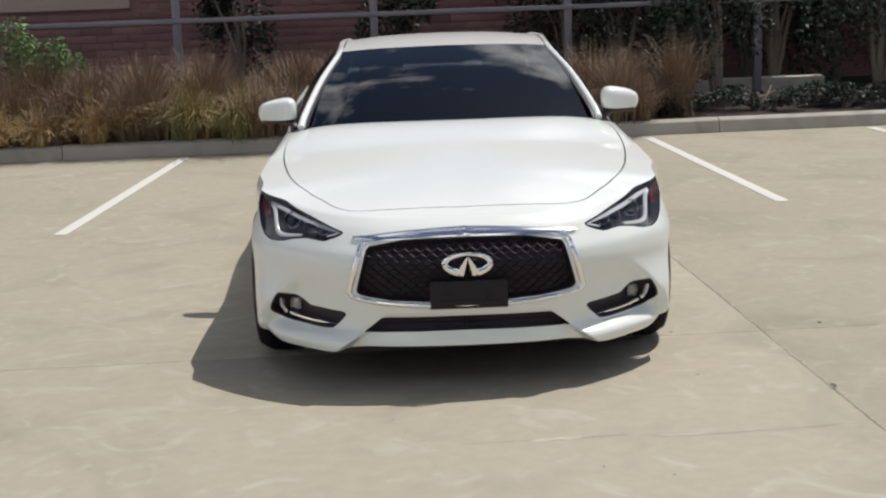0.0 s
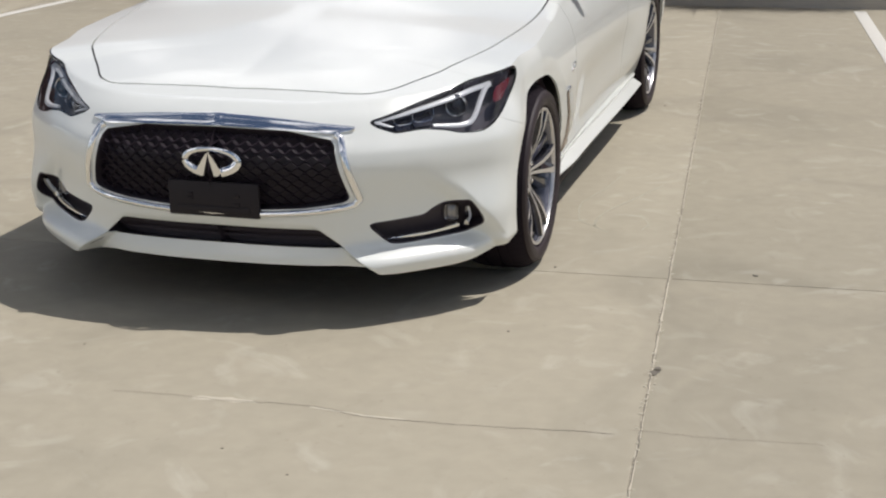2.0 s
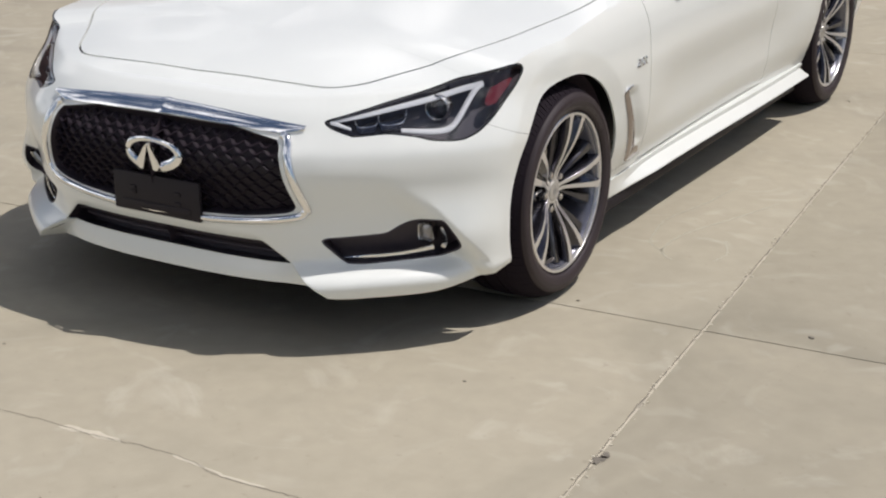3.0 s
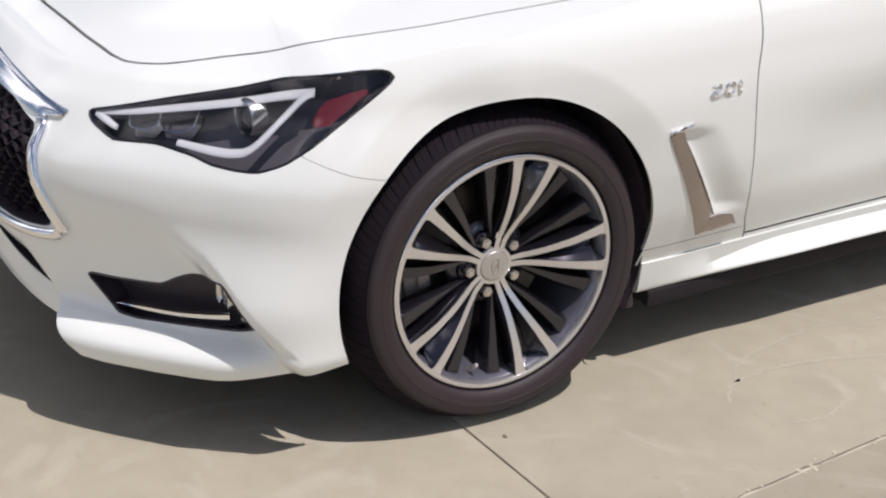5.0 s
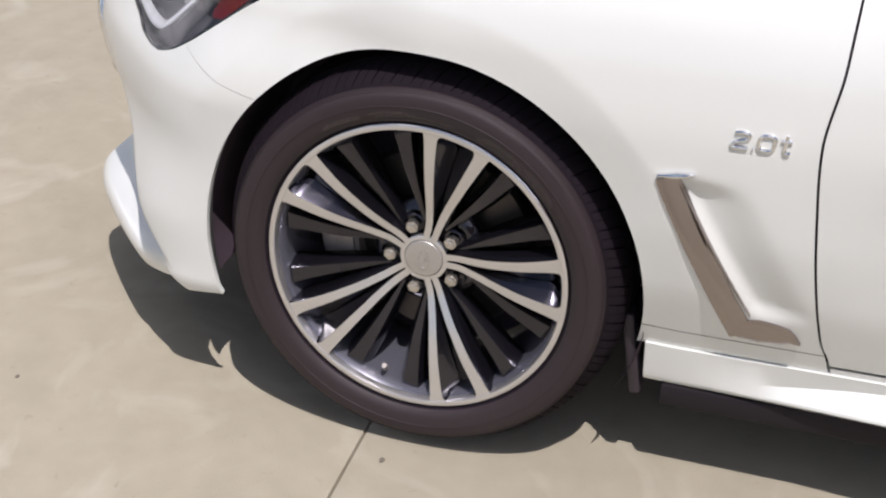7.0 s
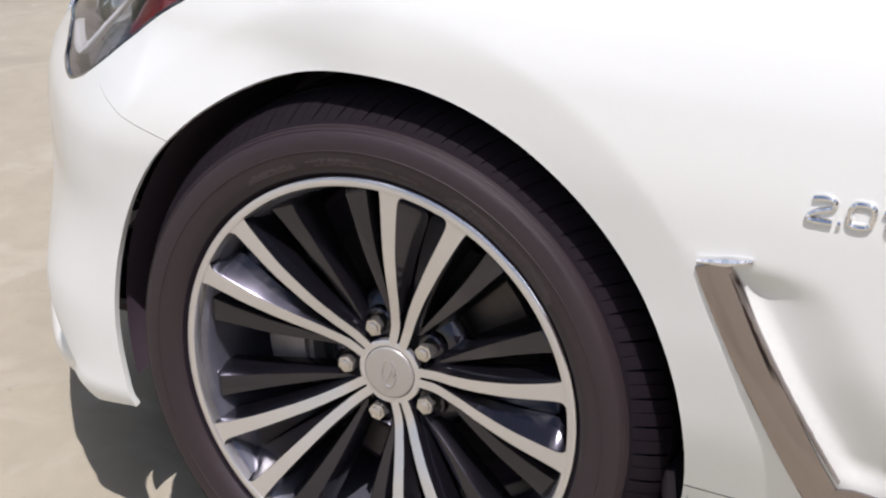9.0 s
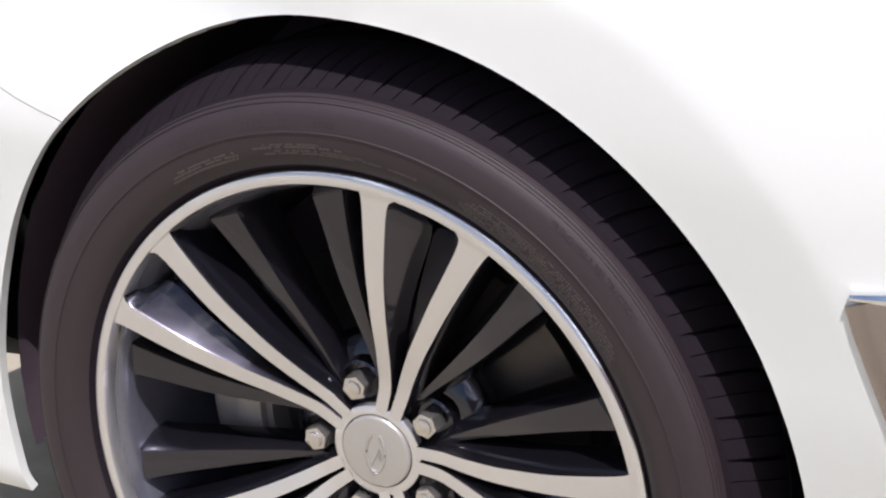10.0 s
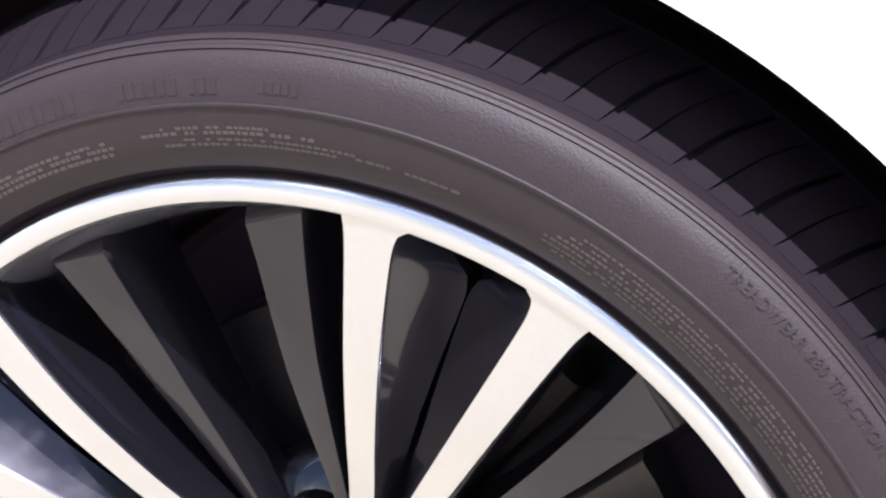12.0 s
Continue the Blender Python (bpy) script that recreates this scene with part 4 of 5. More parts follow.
for x in np.linspace(-.459, .459, 80):
    t = abs(x) / .459
    peak = .0030 * max(0, 1 - abs(x) / .030) ** 1.5
    zl, zu = .648 - .020 * t * t + .016 * max(0, (t - .86) / .14), .684 - .030 * t ** 1.7 + peak
    for k, (f, o) in enumerate(((0, -.006), (.04, .007), (.35, .010), (.8, .008), (.97, .005), (1, -.006))):
        q = skin("x", abs(x), zl + (zu - zl) * f, o + (peak if k in (2, 3, 4) else 0))
        rows.append((math.copysign(q[0], x), q[1], q[2]))
part("brow", (np.array(rows), grid_faces(80, 6)), CHROME, grille, "broad chrome brow with a centre peak", sharp=50)

emblem = thing("emblem", "", "")
emblem.parent = car
tagged(emblem, "chrome oval badge with two rising bars")
yb = float(skin("x", 0, .545)[1]) + .006
oval = [(.006 + .092 * math.sin(t), yb - .004 + .010 * math.sin(t) ** 2, .545 + .040 * math.cos(t)) for t in np.linspace(math.pi + .42, 3 * math.pi - .42, 60)]
part("oval", tube(oval, np.interp(np.abs(np.arange(60) - 29.5), [0, 10, 20, 30], [.0070, .0095, .0145, .0165]), 10, squash=(.6, 1.0)), CHROME, emblem)
for s in (-1, 1):
    p = plate([(.0 * s, .577), (.012 * s, .566), (.046 * s, .512), (.030 * s, .498), (.018 * s, .500), (.003 * s, .558)], .012, axis=1)
    part("bar", (p[0] + np.array([.006, yb - .008, 0]), p[1]), CHROME, emblem, sharp=20)
yb2 = float(skin("x", .1, .42)[1]) + .006
bracket = joined(box(-.152, .168, yb2 - .012, yb2 + .004, .356, .474, .005), *[box(x - .011, x + .011, yb2 - .016, yb2 - .011, z - .006, z + .006, .002) for x, z in ((-.075, .43), (.09, .43), (-.075, .415), (.09, .40))],
                 box(-.12, .136, yb2 - .0145, yb2 - .0115, .370, .392, .002))
part("plate_bracket", bracket, BRACKET, car, "empty black number plate bracket", sharp=30)

lower = thing("lower_intake", "", "")
lower.parent = car
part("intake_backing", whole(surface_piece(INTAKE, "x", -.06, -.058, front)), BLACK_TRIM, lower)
for z in (.272, .296):
    pts = [skin("x", abs(x), z, -.03) * np.array([1 if x >= 0 else -1, 1, 1]) for x in np.linspace(-.385, .385, 40)]
    part("slat", tube(pts, .005, 6), BLACK_TRIM, lower)

# fog lamps
def build_fog(mirror):
    turn = flipped if mirror else (lambda s: s)
    fog = thing("fog_lamp", "", "")
    fog.parent = car
    tagged(fog, "fog lamp in a black pocket with a chrome strip")
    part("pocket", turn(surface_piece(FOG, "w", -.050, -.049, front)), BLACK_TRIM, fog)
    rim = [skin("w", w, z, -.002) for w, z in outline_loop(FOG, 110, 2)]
    part("surround", turn(tube(rim, .0036, 6, closed=True)), BLACK_TRIM, fog)
    strip = spline([(-.135, .2735), (.05, .2765), (.15, .2825), (.228, .2895)], 36)
    part("strip", turn(flat_bar(strip, np.interp(np.arange(36), [0, 6, 35], [.003, .011, .014]), -.004, .012)), CHROME, fog, "chrome strip")
    upright = spline([(.268, .286), (.272, .304), (.264, .328), (.244, .362)], 20)
    part("upright", turn(flat_bar(upright, np.linspace(.026, .008, 20), -.006, .012)), SATIN_CHROME, fog, "broad chrome upright")
    p = skin("w", .200, .331, -.028)
    m = Matrix.Translation(p) @ look((0, 0, 0), (-.12, 1, 0)).to_3x3().to_4x4() @ pose(0, 0, 0, 0, -90, 0)
    for name, rows, mat, label in (("bezel", [(-.03, .031), (0, .030), (.004, .0275), (.0, .0235), (-.010, .0215)], SATIN_CHROME, "bright lamp ring"),
                                   ("bulb_lens", [(-.010, .0230), (-.003, .0200), (.000, .012), (.001, .0001)], FOG_GLASS, "ribbed clear lens")):
        v, f = lathe(rows, 40)
        r = np.hypot(v[:, 1], v[:, 2]) + 1e-9
        sq = (np.abs(v[:, 1] / r) ** 4 + np.abs(v[:, 2] / r) ** 4) ** -.25
        v = np.stack([v[:, 0], v[:, 1] * sq, v[:, 2] * sq * .82], -1)
        part(name, turn(moved((v, f), m)), mat, fog, label)


for flip in (False, True):
    build_fog(flip)

# vents behind the front wheels
def build_vent(mirror):
    turn = flipped if mirror else (lambda s: s)
    vent = thing("fender_vent", "", "")
    vent.parent = car
    tagged(vent, "slanted chrome vent blade")
    line = spline([(.3850, .5775), (.414, .5190), (.456, .4370), (.5015, .3470), (.518, .3150)], 40)
    part("blade", turn(flat_bar(line, np.interp(np.arange(40), [0, 3, 25, 39], [.034, .037, .039, .042]), .0055, .012, "y")), VENT_CHROME, vent, sharp=30)
    line = spline([(.3725, .5785), (.391, .5805), (.408, .5830), (.4260, .5880)], 12)
    part("cap", turn(flat_bar(line, np.interp(np.arange(12), [0, 6, 11], [.005, .011, .003]), .0064, .010, "y")), CHROME, vent, "bright chrome top edge", sharp=30)
    line = spline([(.4045, .5700), (.433, .5200), (.478, .4410), (.5270, .3570)], 30)
    part("ridge", turn(flat_bar(line, np.interp(np.arange(30), [0, 5, 25, 29], [.002, .003, .003, .002]), .0050, .012, "y")), VENT_CHROME, vent, sharp=30)
    line = spline([(.508, .3235), (.534, .3270), (.565, .3265), (.587, .3225), (.6050, .3135)], 20)
    part("foot", turn(flat_bar(line, np.interp(np.arange(20), [0, 6, 13, 19], [.034, .046, .036, .003]), .0060, .012, "y")), VENT_CHROME, vent, sharp=30)


for flip in (False, True):
    build_vent(flip)
badge = thing("badge", "", "")
badge.parent = car
tagged(badge, "raised silver lettering reading 2.0t")
strokes = [spline([(0, .0250), (.010, .0265), (.0205, .0255), (.0240, .0205), (.0200, .0150), (.0080, .0110), (.0005, .0060), (0, .0005), (.0130, 0), (.0260, 0)], 40),
           np.array([(.0325, .0002), (.0355, .0002)]),
           np.array([(.0545 + .0125 * math.copysign(abs(math.cos(t)) ** .6, math.cos(t)), .0130 + .0130 * math.copysign(abs(math.sin(t)) ** .6, math.sin(t))) for t in np.linspace(0, 2 * math.pi, 41)]),
           spline([(.0850, .0300), (.0848, .0150), (.0852, .0040), (.0890, .0), (.0950, .0004)], 24), np.array([(.0770, .0205), (.0860, .0207), (.0945, .0208)])]
for stroke in strokes:
    line = [skin("y", .4715 + .84 * (u + .14 * w), .6385 + .84 * w, .0018) for u, w in stroke]
    part("badge_letter", tube(line, .0031, 8, squash=(1, 1)), CHROME, badge, sharp=30)


# glass house
def sheet(low, high, n, m, bulge):
    """A sheet between two curves, pushed out along the bulge in its middle."""
    a, b = spline(low, n), spline(high, n)
    v = np.array([a * (1 - u) + b * u + np.array(bulge) * math.sin(math.pi * u) for u in np.linspace(0, 1, m)])
    return v.reshape(-1, 3), grid_faces(m, n)


WS_LOW = [(-.748, .815, .918), (-.5, .765, .936), (0, .738, .942), (.5, .765, .936), (.748, .815, .918)]
WS_TOP = [(-.560, 1.565, 1.280), (-.35, 1.535, 1.296), (0, 1.515, 1.303), (.35, 1.535, 1.296), (.560, 1.565, 1.280)]
ROOF_BACK = [(-.53, 2.58, 1.262), (-.3, 2.62, 1.288), (0, 2.64, 1.296), (.3, 2.62, 1.288), (.53, 2.58, 1.262)]
LOWER = lambda rows: [(x, y, z - .12 * max(0, z - 1.0)) for x, y, z in rows]
DECK = [(-.63, 3.20, 1.002), (-.35, 3.29, 1.012), (0, 3.32, 1.015), (.35, 3.29, 1.012), (.63, 3.20, 1.002)]
WS_TOP, ROOF_BACK = LOWER(WS_TOP), LOWER(ROOF_BACK)
part("windscreen", sheet(WS_LOW, WS_TOP, 30, 14, (0, -.02, .028)), GLASS, car, "dark tinted windscreen")
part("roof", joined(sheet(WS_TOP, ROOF_BACK, 30, 16, (0, 0, .034)), sheet([(x, y, z - .03) for x, y, z in WS_TOP], [(x, y, z - .03) for x, y, z in ROOF_BACK], 30, 16, (0, 0, .034))), WHITE, car, "white roof panel")
part("rear_window", sheet(ROOF_BACK, DECK, 30, 12, (0, .02, .03)), GLASS, car, "dark tinted rear window")
rail = spline(LOWER([(.758, .80, .925), (.735, .90, .990), (.665, 1.20, 1.140), (.580, 1.545, 1.268), (.578, 1.80, 1.290), (.575, 2.1, 1.296), (.548, 2.5, 1.262), (.59, 2.9, 1.13), (.66, 3.2, .985)]), 60)
both("roof_rail", tube(rail, np.interp(np.arange(60), [0, 20, 40, 59], [.020, .015, .018, .05]), 10, squash=(1, 1)), WHITE, "white roof pillar")
both("window_seal", tube([p + np.array([-.024, -.012, -.006]) for p in rail[:24]], .007, 6), BLACK_TRIM)
SIDE_LOW = [(.800, .90, .895), (.830, 1.4, .905), (.838, 1.9, .915), (.80, 2.4, .94), (.745, 2.72, .965)]
SIDE_TOP = LOWER([(.722, 1.0, 1.02), (.605, 1.52, 1.262), (.600, 1.9, 1.292), (.588, 2.3, 1.28), (.560, 2.55, 1.24)])
both("side_window", sheet(SIDE_LOW, SIDE_TOP, 30, 10, (.025, 0, 0)), GLASS, "dark tinted side window")
both("rear_pillar", sheet([(.745, 2.70, .96), (.75, 2.9, .97), (.70, 3.2, .985)], [(.557, 2.54, 1.24), (.56, 2.72, 1.20), (.64, 3.18, 1.0)], 14, 10, (.02, 0, 0)), WHITE)
belt = spline([(.775, .80, .905), (.812, .90, .898), (.842, 1.4, .906), (.850, 1.9, .918), (.81, 2.4, .944), (.752, 2.74, .97)], 40)
both("belt_trim", tube(belt, .008, 6), BLACK_TRIM)
both("shoulder", sheet([(.80, .80, .872), (.842, 1.0, .884), (.865, 1.6, .895), (.875, 2.2, .92), (.85, 2.8, .945)], [(.775, .80, .905), (.818, 1.0, .902), (.842, 1.6, .910), (.84, 2.2, .934), (.75, 2.75, .97)], 24, 4, (.004, 0, .003)), WHITE)

# cabin
cabin = thing("cabin", "", "")
cabin.parent = car
part("dashboard", box(-.70, .70, .84, 1.16, .78, .945, .04), INTERIOR, cabin)
for x in (-.36, .36):
    part("seat", joined(box(x - .25, x + .25, 1.35, 1.85, .42, .58, .05), moved(box(-.24, .24, -.07, .07, 0, .50, .06), pose(x, 1.85, .55, -14)), moved(box(-.13, .13, -.05, .05, 0, .15, .04), pose(x, 1.99, 1.03, -10))), INTERIOR, cabin)
ring = [(.36 + .18 * math.cos(t), 1.24 - .06 * math.sin(t), .90 + .17 * math.sin(t)) for t in np.linspace(0, 2 * math.pi, 40, endpoint=False)]
part("steering_wheel", joined(tube(ring, .014, 8, closed=True), tube([(.20, 1.235, .90), (.36, 1.20, .89), (.52, 1.235, .90)], .018, 8)), INTERIOR, cabin)
part("rear_bench", joined(box(-.6, .6, 2.45, 2.62, .5, 1.05, .06)), INTERIOR, cabin)


# door mirrors
def build_mirror(mirror):
    turn = flipped if mirror else (lambda s: s)
    out = thing("door_mirror", "", "")
    out.parent = car
    tagged(out, "white door mirror on a black foot")
    bm = bmesh.new()
    bmesh.ops.create_uvsphere(bm, u_segments=36, v_segments=22, radius=1)
    for v in bm.verts:
        c = v.co
        s = [math.copysign(abs(k) ** .68, k) for k in c]
        taper = 1.06 - .20 * (s[0] + 1)
        x, y, z = s[0] * .100, s[1] * .072 * taper, s[2] * .072 * taper
        if y > .018:
            y = .018 + (y - .018) * .25
        if z < -.032:
            z = -.040 + (z + .032) * .25
        v.co = (.884 + x, .930 + y + .018 * s[0], 1.000 + z - .006 * s[0])
    part("housing", turn(from_bm(bm)), WHITE, out)
    part("glass", turn(moved(box(-.080, .080, -.003, .003, -.036, .040, .002), pose(.884, .957, 1.000, 0, 0, 5))), CHROME, out, "mirror glass")
    part("foot", turn(joined(tube(spline([(.785, .90, .915), (.82, .915, .940), (.86, .925, .953), (.91, .93, .958)], 14), np.linspace(.030, .036, 14), 12, squash=(1, .55)), box(.815, .955, .890, .955, .938, .958, .008))), BLACK_TRIM, out, "black mirror foot")


for flip in (False, True):
    build_mirror(flip)
tail = clip(half, lambda v: np.minimum(inside_of(TAIL)(v[:, 0], v[:, 2]), v[:, 1] - 3.3))
n = normals(tail)
both("tail_lamp", (tail[0] + n * .004 * (1 if (n[:, 1] * 1).sum() > 0 else -1), tail[1]), RED_PLASTIC, "red tail lamp")


# ---- car park: its grid is turned a little against the car ----
def lot(x, y, z=0.0):
    """A place from the car park's own axes."""
    return np.array([x * math.cos(LOT_TURN) - y * math.sin(LOT_TURN), x * math.sin(LOT_TURN) + y * math.cos(LOT_TURN), z])


def lot_shape(shape):
    return moved(shape, pose(0, 0, 0, 0, 0, math.degrees(LOT_TURN)))


KERB_Y = 6.78
ground = part("ground", lot_shape(box(-400, 400, -400, 400, -0.5, -0.014)), CONCRETE)
tagged(ground, "pale tan concrete car park with narrow joints", "ground", kind="structure")
SKEW = .024
xs = [-26.6, -21.0, -15.4, -9.8, -4.2, 1.41, 7.0, 12.6, 18.2, 23.8]
ys = [-25.0, -20.84, -16.70, -12.56, -8.42, -4.28, -0.13, 4.01, KERB_Y]
for x0, x1 in zip(xs, xs[1:]):
    for y0, y1 in zip(ys, ys[1:]):
        v, f = box(x0 + .0035, x1 - .0035, y0 + .002, y1 - .002, -.10, 0, .003)
        v[:, 0] -= SKEW * (v[:, 1] + .6)
        part("slab", lot_shape((v, f)), CONCRETE, ground)


def ribbon(points, width, z, seed, wander=.01, n=80):
    """A thin uneven strip on the ground along a line."""
    rnd = random.Random(seed)
    p = spline([(*q, 0) for q in points], n)[:, :2]
    p = p + np.array([[rnd.gauss(0, wander), rnd.gauss(0, wander)] for _ in range(n)])
    t = np.gradient(p, axis=0)
    t /= np.linalg.norm(t, axis=1, keepdims=True) + 1e-9
    side_ = np.stack([-t[:, 1], t[:, 0]], 1)
    w = np.array([width * rnd.uniform(.35, 1.0) for _ in range(n)])[:, None]
    w[0] = w[-1] = width * .05
    v = np.vstack([np.c_[p - side_ * w / 2, np.full(n, z)], np.c_[p + side_ * w / 2, np.full(n, z)]])
    return v, [(i, i + 1, n + i + 1, n + i) for i in range(n - 1)]


part("crack", ribbon([(-.05, -1.50), (.08, -1.485), (.30, -1.48), (.50, -1.465), (.62, -1.47), (.73, -1.497), (.91, -1.490), (1.10, -1.475), (1.30, -1.45), (1.44, -1.44)], .0032, .0009, 3, .0022, 120), CRACK, ground, "hairline crack across the slab")
part("crack", ribbon([(1.47, -1.40), (1.7, -1.40), (2.0, -1.37)], .0022, .0009, 5, .002, 50), CRACK, ground)
part("scuff", ribbon([(.20, -1.485), (.30, -1.478), (.40, -1.476)], .034, .0005, 6, .003, 10), PALE, ground, "pale worn patch by the crack")
part("scuff", ribbon([(.55, -1.465), (.7, -1.485), (.86, -1.49)], .016, .0005, 7, .003, 14), PALE, ground)
part("tyre_mark", ribbon([(1.09, .46), (1.03, .53), (1.02, .66), (1.05, .80), (1.12, .98), (1.21, 1.25)], .016, .0006, 8, .002, 60), FAINT, ground, "faint pale curved scuff on the concrete")
part("tyre_mark", ribbon([(1.03, .53), (.96, .60), (.925, .74), (.915, .86), (.94, .99), (.97, 1.12), (1.0, 1.35)], .014, .0006, 9, .002, 60), FAINT, ground)
part("tyre_mark", ribbon([(1.22, .52), (1.23, .62), (1.18, .74)], .014, .0006, 10, .002, 30), FAINT, ground)
rnd = random.Random(11)


def chips(places, size, seed):
    """Small uneven crumbs lying on the ground."""
    r = random.Random(seed)
    out = []
    for x, y in places:
        bm = bmesh.new()
        bmesh.ops.create_icosphere(bm, subdivisions=1, radius=1)
        s = size * r.uniform(.4, 1.3)
        for v in bm.verts:
            k = r.uniform(.7, 1.2)
            v.co = (x + v.co.x * s * k * 1.3, y + v.co.y * s * k, s * .25 + v.co.z * s * .38 * k)
        out.append(from_bm(bm))
    return joined(*out)


line_pts = [lot(1.41 - SKEW * (y + .6) + rnd.gauss(0, .007), y)[:2] for y in (rnd.uniform(-3.2, 6.5) for _ in range(420))]
v, f = box(1.4062, 1.4138, -25, KERB_Y, -.02, -.0012)
v[:, 0] -= SKEW * (v[:, 1] + .6)
part("joint_seal", lot_shape((v, f)), PALE, ground, "pale filler in the long joint")
tagged(part("joint_filler", chips(line_pts, .0044, 12), PALE, ground), "crumbled pale joint filler", kind="stuff")
part("joint_crack", ribbon([lot(1.4075 - SKEW * (y + .6) + .002 * math.sin(y * 3.1), y)[:2] for y in np.linspace(-6.5, 6.7, 40)], .0050, .0011, 21, .0016, 420), CRACK, ground, "dark ragged crack along the joint")
part("spall", joined(ribbon([(1.478, -.99), (1.482, -.955), (1.480, -.92)], .030, .0010, 13, .003, 16)), CRACK, ground, "chipped hollow at the joint")
for x, y in ((.970, -.73), (-.32, -1.17), (.43, -1.79), (.98, -.03), (.99, 2.93), (1.70, .04), (.66, -1.9)):
    part("pebble", chips([(x, y)], .0085, int(x * 100)), CRACK, ground)

for x, far in ((-6.87, -6.28), (-4.64, -4.09), (-2.40, -1.895), (2.49, 2.295), (4.735, 4.39), (6.98, 6.47)):
    v, f = box(-.046, .046, 3.14, 6.655, .0005, .0040, .001)
    v[:, 0] += x + (far - x) * (v[:, 1] - 3.14) / 3.515
    marking = part("parking_line", lot_shape((v, f)), PAINT)
    tagged(marking, "white painted parking line on concrete", "parking line", "parking lines")

# kerb and planting bed
kerb = thing("kerb", "low concrete kerb in front of the planting bed", "kerb", kind="structure")
for i in range(-12, 12):
    prof = [(KERB_Y, 0.0), (KERB_Y + .012, .108), (KERB_Y + .03, .124), (KERB_Y + .145, .128), (KERB_Y + .155, .0)]
    x0, x1 = i * 3.0 + .004, i * 3.0 + 2.996
    v = [(x0, y, z) for y, z in prof] + [(x1, y, z) for y, z in prof]
    f = [(k, k + 5, (k + 1) % 5 + 5, (k + 1) % 5) for k in range(5)] + [tuple(range(5)), tuple(reversed(range(5, 10)))]
    part("kerb_stone", lot_shape((np.array(v), f)), KERB, kerb)
bed = part("planting_bed", lot_shape(box(-40, 40, KERB_Y + .156, 60, -.2, .088)), SOIL)
tagged(bed, "brown mulched soil behind the kerb", "planting bed", kind="structure")

wall = part("wall_north", lot_shape(box(-30, 30, 10.57, 10.97, 0, 5.2)), BRICK)
tagged(wall, "dark red-brown brick wall in shade", "wall", kind="structure")
PANEL_X, PANEL_Z = -2.79, 1.19
panel = part("wall_panel", lot_shape(box(-5.8, PANEL_X, 10.50, 10.57, PANEL_Z, 2.8, .01)), PANEL, wall)
band = part("wall_band", lot_shape(box(-30, 30, 10.52, 10.57, 2.8, 3.0, .01)), BRICK, wall)

fence = thing("fence", "galvanised steel fence with one rail", "fence", at=Matrix.Identity(4))
for i in range(-5, 8):
    x = -.10 + i * 1.994
    part("post", lot_shape(box(x - .04, x + .04, 8.62, 8.70, .05, 2.1, .006)), GALV, fence)
part("rail", lot_shape(box(-10, 14, 8.595, 8.618, 1.09, 1.138, .006)), GALV, fence)
part("rail", lot_shape(box(-10, 14, 8.595, 8.618, 1.98, 2.025, .006)), GALV, fence)
footing = part("low_wall", lot_shape(box(3.25, 4.65, 8.76, 8.92, .06, .29, .012)), KERB)
tagged(footing, "low grey concrete wall among the shrubs", "low wall")


def grass_mesh(seed, blades, high, spread, droop):
    """A tuft of long thin blades that rise, arch over and hang at their tips."""
    r = random.Random(seed)
    verts, faces = [], []
    for _ in range(blades):
        a, h = r.uniform(0, 2 * math.pi), high * r.uniform(.45, 1.05)
        lean = spread * r.random() ** .7
        bx, by = r.gauss(0, .07), r.gauss(0, .06)
        w, d = r.uniform(.0022, .0055), np.array([math.cos(a), math.sin(a), 0])
        s = np.array([-d[1], d[0], r.uniform(-.5, .5)])
        bend = np.array([r.gauss(0, .06), r.gauss(0, .06), 0])
        k = len(verts)
        for t in (0, .25, .5, .7, .86, 1.0):
            p = np.array([bx, by, 0]) + d * lean * h * (.35 * t + .65 * t * t) + bend * t * t * h + np.array([0, 0, max(0, h * (t - droop * lean * t ** 3))])
            half_w = w * (1 - t ** 2 * .85)
            verts += [p - s * half_w, p + s * half_w]
        faces += [(k + 2 * i, k + 2 * i + 1, k + 2 * i + 3, k + 2 * i + 2) for i in range(5)]
    return np.array(verts), faces


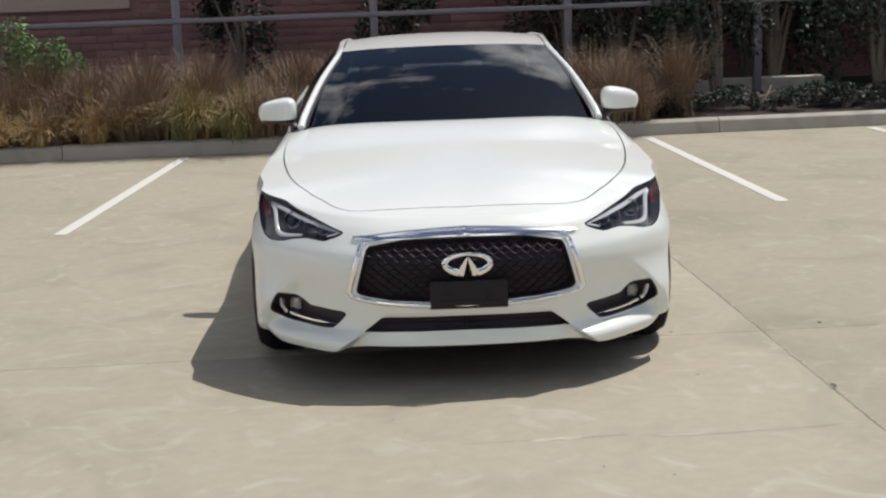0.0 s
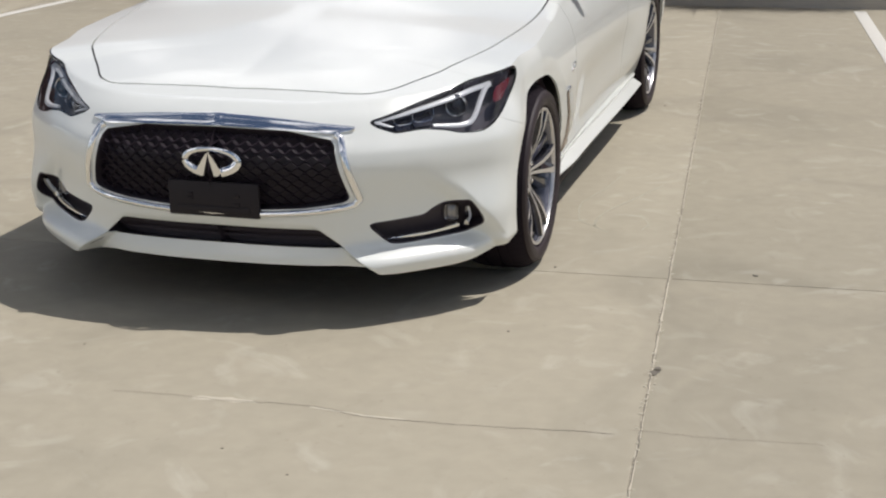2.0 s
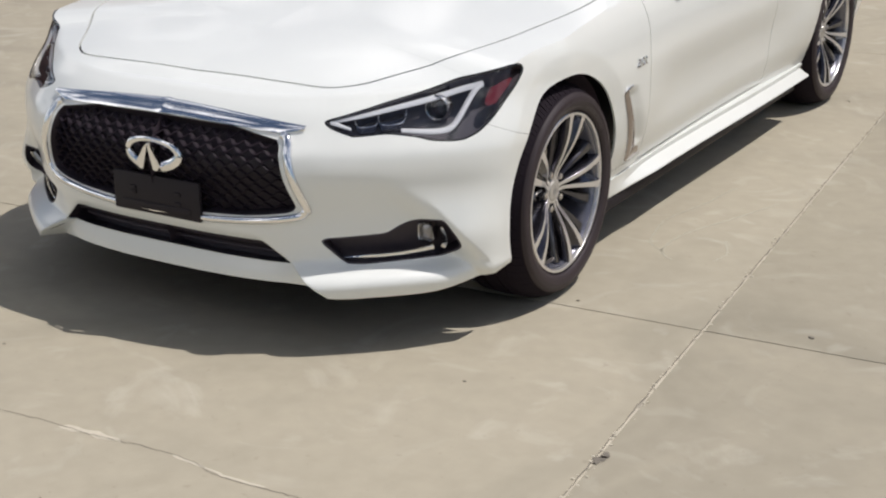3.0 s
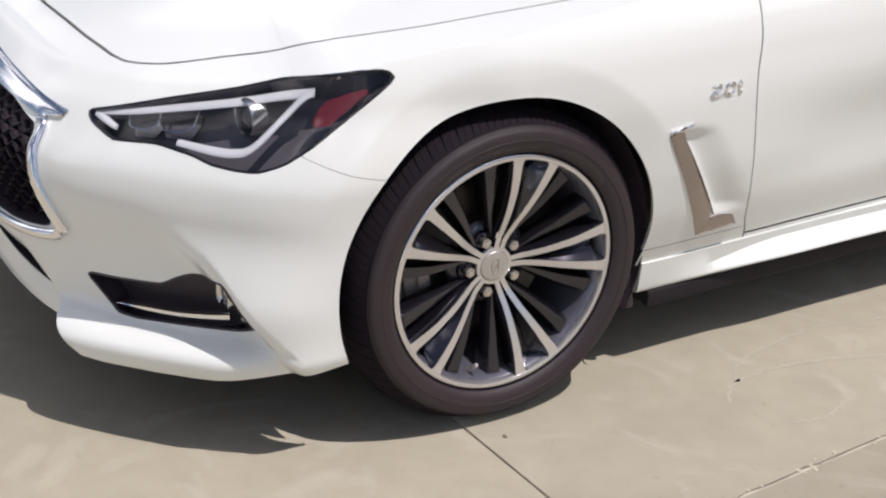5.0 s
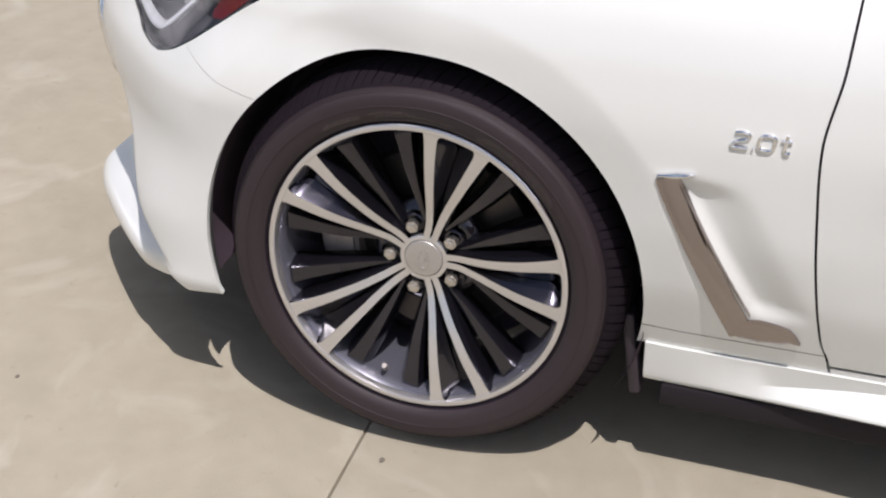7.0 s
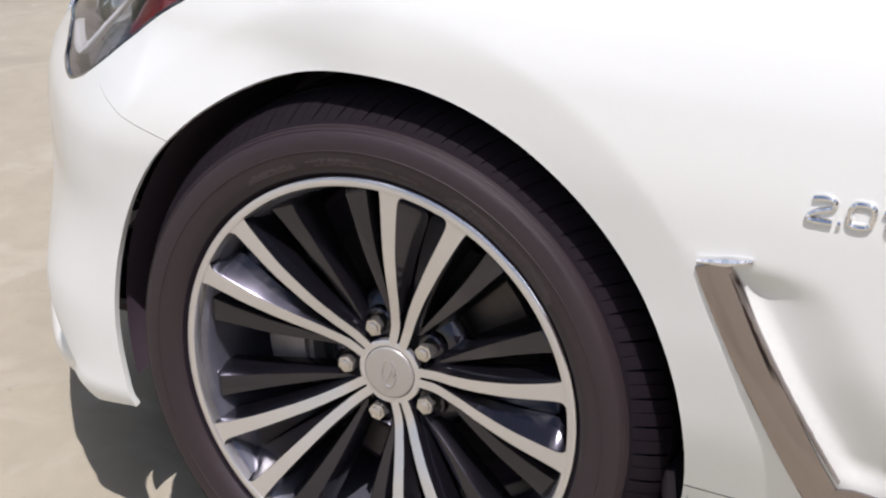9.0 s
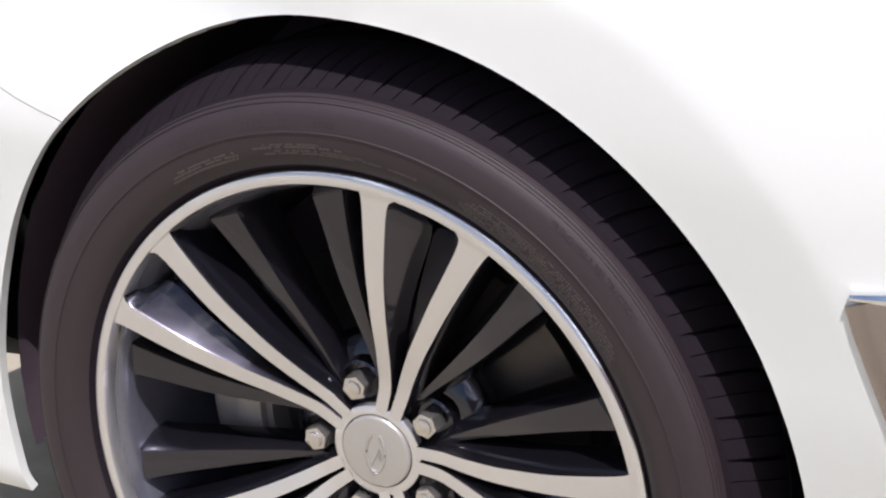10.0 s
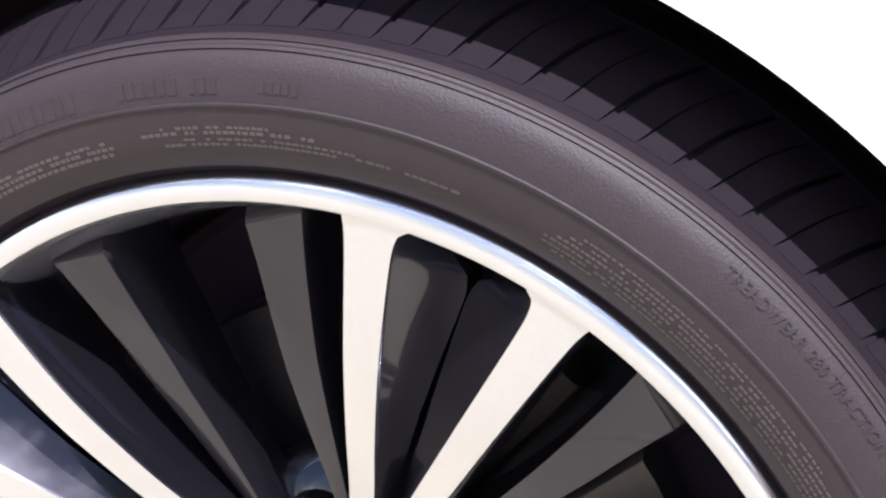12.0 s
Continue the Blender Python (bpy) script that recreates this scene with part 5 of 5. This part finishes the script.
tufts = []
for i, (mat, high, spread, droop, lab) in enumerate(((GRASS_GOLD, .72, 1.15, .55, "golden brown arching grass tuft"), (GRASS_RED, .98, .62, .35, "tall reddish brown grass tuft"),
                                                     (GRASS_OLIVE, .70, 1.2, .55, "olive green arching grass tuft"), (GRASS_GOLD, .55, 1.35, .6, "low golden arching grass tuft"),
                                                     (GRASS_RED, .80, .95, .5, "reddish brown arching grass tuft"))):
    for j in range(2):
        me = mesh_data("grass", *grass_mesh(20 + i * 5 + j, 620, high, spread, droop))
        me.materials.append(mat)
        tufts.append((me, lab))
rnd = random.Random(5)
for i in range(118):
    row = i % 3
    x = -7.2 + (i // 3) * .262 + rnd.uniform(-.11, .11)
    if x > 2.38 and rnd.random() < .6:
        continue
    me, lab = tufts[rnd.choice(((0, 1, 4, 5, 6, 7, 8, 9), (0, 5, 8, 9, 2, 3), (2, 3, 2, 3, 8))[row])]
    if x > 1.5:
        me, lab = tufts[rnd.choice((2, 3, 8, 9))]
    ob = new("ornamental_grass", me)
    p = lot(x, KERB_Y + (.19, .65, 1.03)[row] + rnd.uniform(-.1, .1), .086)
    k = rnd.uniform(.70, .97)
    ob.matrix_basis = pose(*p, 0, 0, rnd.uniform(0, 360)) @ Matrix.Diagonal((k, k, k * rnd.uniform(.85, 1.12), 1))
    tagged(ob, lab, "grass", "ornamental grasses")


def leaves(seed, count, centre, radii, size):
    """Many small bent leaves filling an uneven cloud."""
    r = random.Random(seed)
    lumps = [(np.array([r.uniform(-1, 1), r.uniform(-1, 1), r.uniform(-.9, 1)]) * .62, r.uniform(.28, .55)) for _ in range(11)]
    verts, faces = [], []
    while len(faces) < count * 2:
        c, rad = lumps[r.randrange(11)]
        d = np.array([r.gauss(0, 1), r.gauss(0, 1), r.gauss(0, 1)])
        p = (c + d / np.linalg.norm(d) * rad * r.random() ** .4) * np.array(radii) + np.array(centre)
        u = np.array([r.gauss(0, 1), r.gauss(0, 1), r.gauss(0, .7)])
        u /= np.linalg.norm(u)
        w = np.cross(u, [r.gauss(0, 1), r.gauss(0, 1), r.gauss(0, 1)])
        w /= np.linalg.norm(w) + 1e-9
        s = size * r.uniform(.6, 1.3)
        n = np.cross(u, w) * s * .2
        k = len(verts)
        verts += [p - u * s, p + w * s * .42 + n, p - w * s * .42 + n, p + u * s]
        faces += [(k, k + 1, k + 2), (k + 2, k + 1, k + 3)]
    return np.array(verts), faces


def build_shrub(x, y, high, wide, seed, mat, bark, label, name="shrub", count=2200, mid_z=.62, tall=.46, size=.042):
    r = random.Random(seed)
    p = lot(x, y, .09)
    ob = thing(name, label, name, at=pose(*p))
    limbs = []
    for i in range(5):
        a = r.uniform(0, 2 * math.pi)
        tip = np.array([math.cos(a) * wide * .6, math.sin(a) * wide * .4, high * r.uniform(.6, .9)])
        mid = tip * np.array([.3, .3, .5]) + np.array([r.gauss(0, .05), r.gauss(0, .05), 0])
        limbs.append(tube(spline([(0, 0, 0), mid * .5, mid, tip], 12), np.linspace(.035, .008, 12), 7))
    part("trunk", joined(tube(spline([(0, 0, -.05), (.02, 0, high * .3), (-.02, .02, high * .7)], 10), np.linspace(.055, .02, 10), 9), *limbs), bark, ob)
    part("crown", leaves(seed, count, (0, 0, high * mid_z), (wide, wide * .7, high * tall), size), mat, ob)
    return ob


build_shrub(-3.31, 8.1, 1.12, .44, 31, LEAF_LIGHT, BARK, "bright green leafy shrub among the grasses", size=.030)
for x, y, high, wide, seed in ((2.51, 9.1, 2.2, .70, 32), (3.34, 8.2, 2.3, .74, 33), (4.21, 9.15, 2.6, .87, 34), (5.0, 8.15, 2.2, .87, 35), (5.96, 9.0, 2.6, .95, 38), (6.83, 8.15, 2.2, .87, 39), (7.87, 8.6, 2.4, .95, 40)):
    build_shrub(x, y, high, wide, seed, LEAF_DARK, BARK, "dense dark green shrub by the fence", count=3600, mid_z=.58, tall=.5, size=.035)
# back row added to stand for the deep shade on the wall
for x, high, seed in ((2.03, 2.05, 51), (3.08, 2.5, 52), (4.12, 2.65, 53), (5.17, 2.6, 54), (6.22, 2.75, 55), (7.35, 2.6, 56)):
    build_shrub(x, 9.95, high, .83, seed, LEAF_DARK, BARK, "dense dark green shrub added to darken the wall", count=4200, mid_z=.5, tall=.55, size=.039)
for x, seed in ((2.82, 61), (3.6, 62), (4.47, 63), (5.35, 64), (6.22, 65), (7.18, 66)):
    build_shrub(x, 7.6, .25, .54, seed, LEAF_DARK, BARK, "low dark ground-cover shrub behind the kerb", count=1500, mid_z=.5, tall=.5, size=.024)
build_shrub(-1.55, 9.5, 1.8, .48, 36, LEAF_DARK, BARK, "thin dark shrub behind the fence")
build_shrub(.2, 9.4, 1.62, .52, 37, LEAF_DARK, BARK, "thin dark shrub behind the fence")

# single bricks of the wall above the grasses
brick = mesh_data("brick", *box(-.171, .171, -.010, .006, -.0385, .0385, .003))
brick.materials.append(BRICK_PIECE)
brick.set_sharp_from_angle(angle=radians(42))
for row in range(12):
    for i in range(24):
        x, z = -6.34 + i * .35 + .175 * (row % 2), .60 + row * .085
        if x < PANEL_X + .2 and z > PANEL_Z - .05:
            continue
        ob = new("brick", brick)
        ob.parent = wall
        p = lot(x, 10.565)
        ob.matrix_basis = pose(p[0], p[1], z, 0, 0, math.degrees(LOT_TURN))
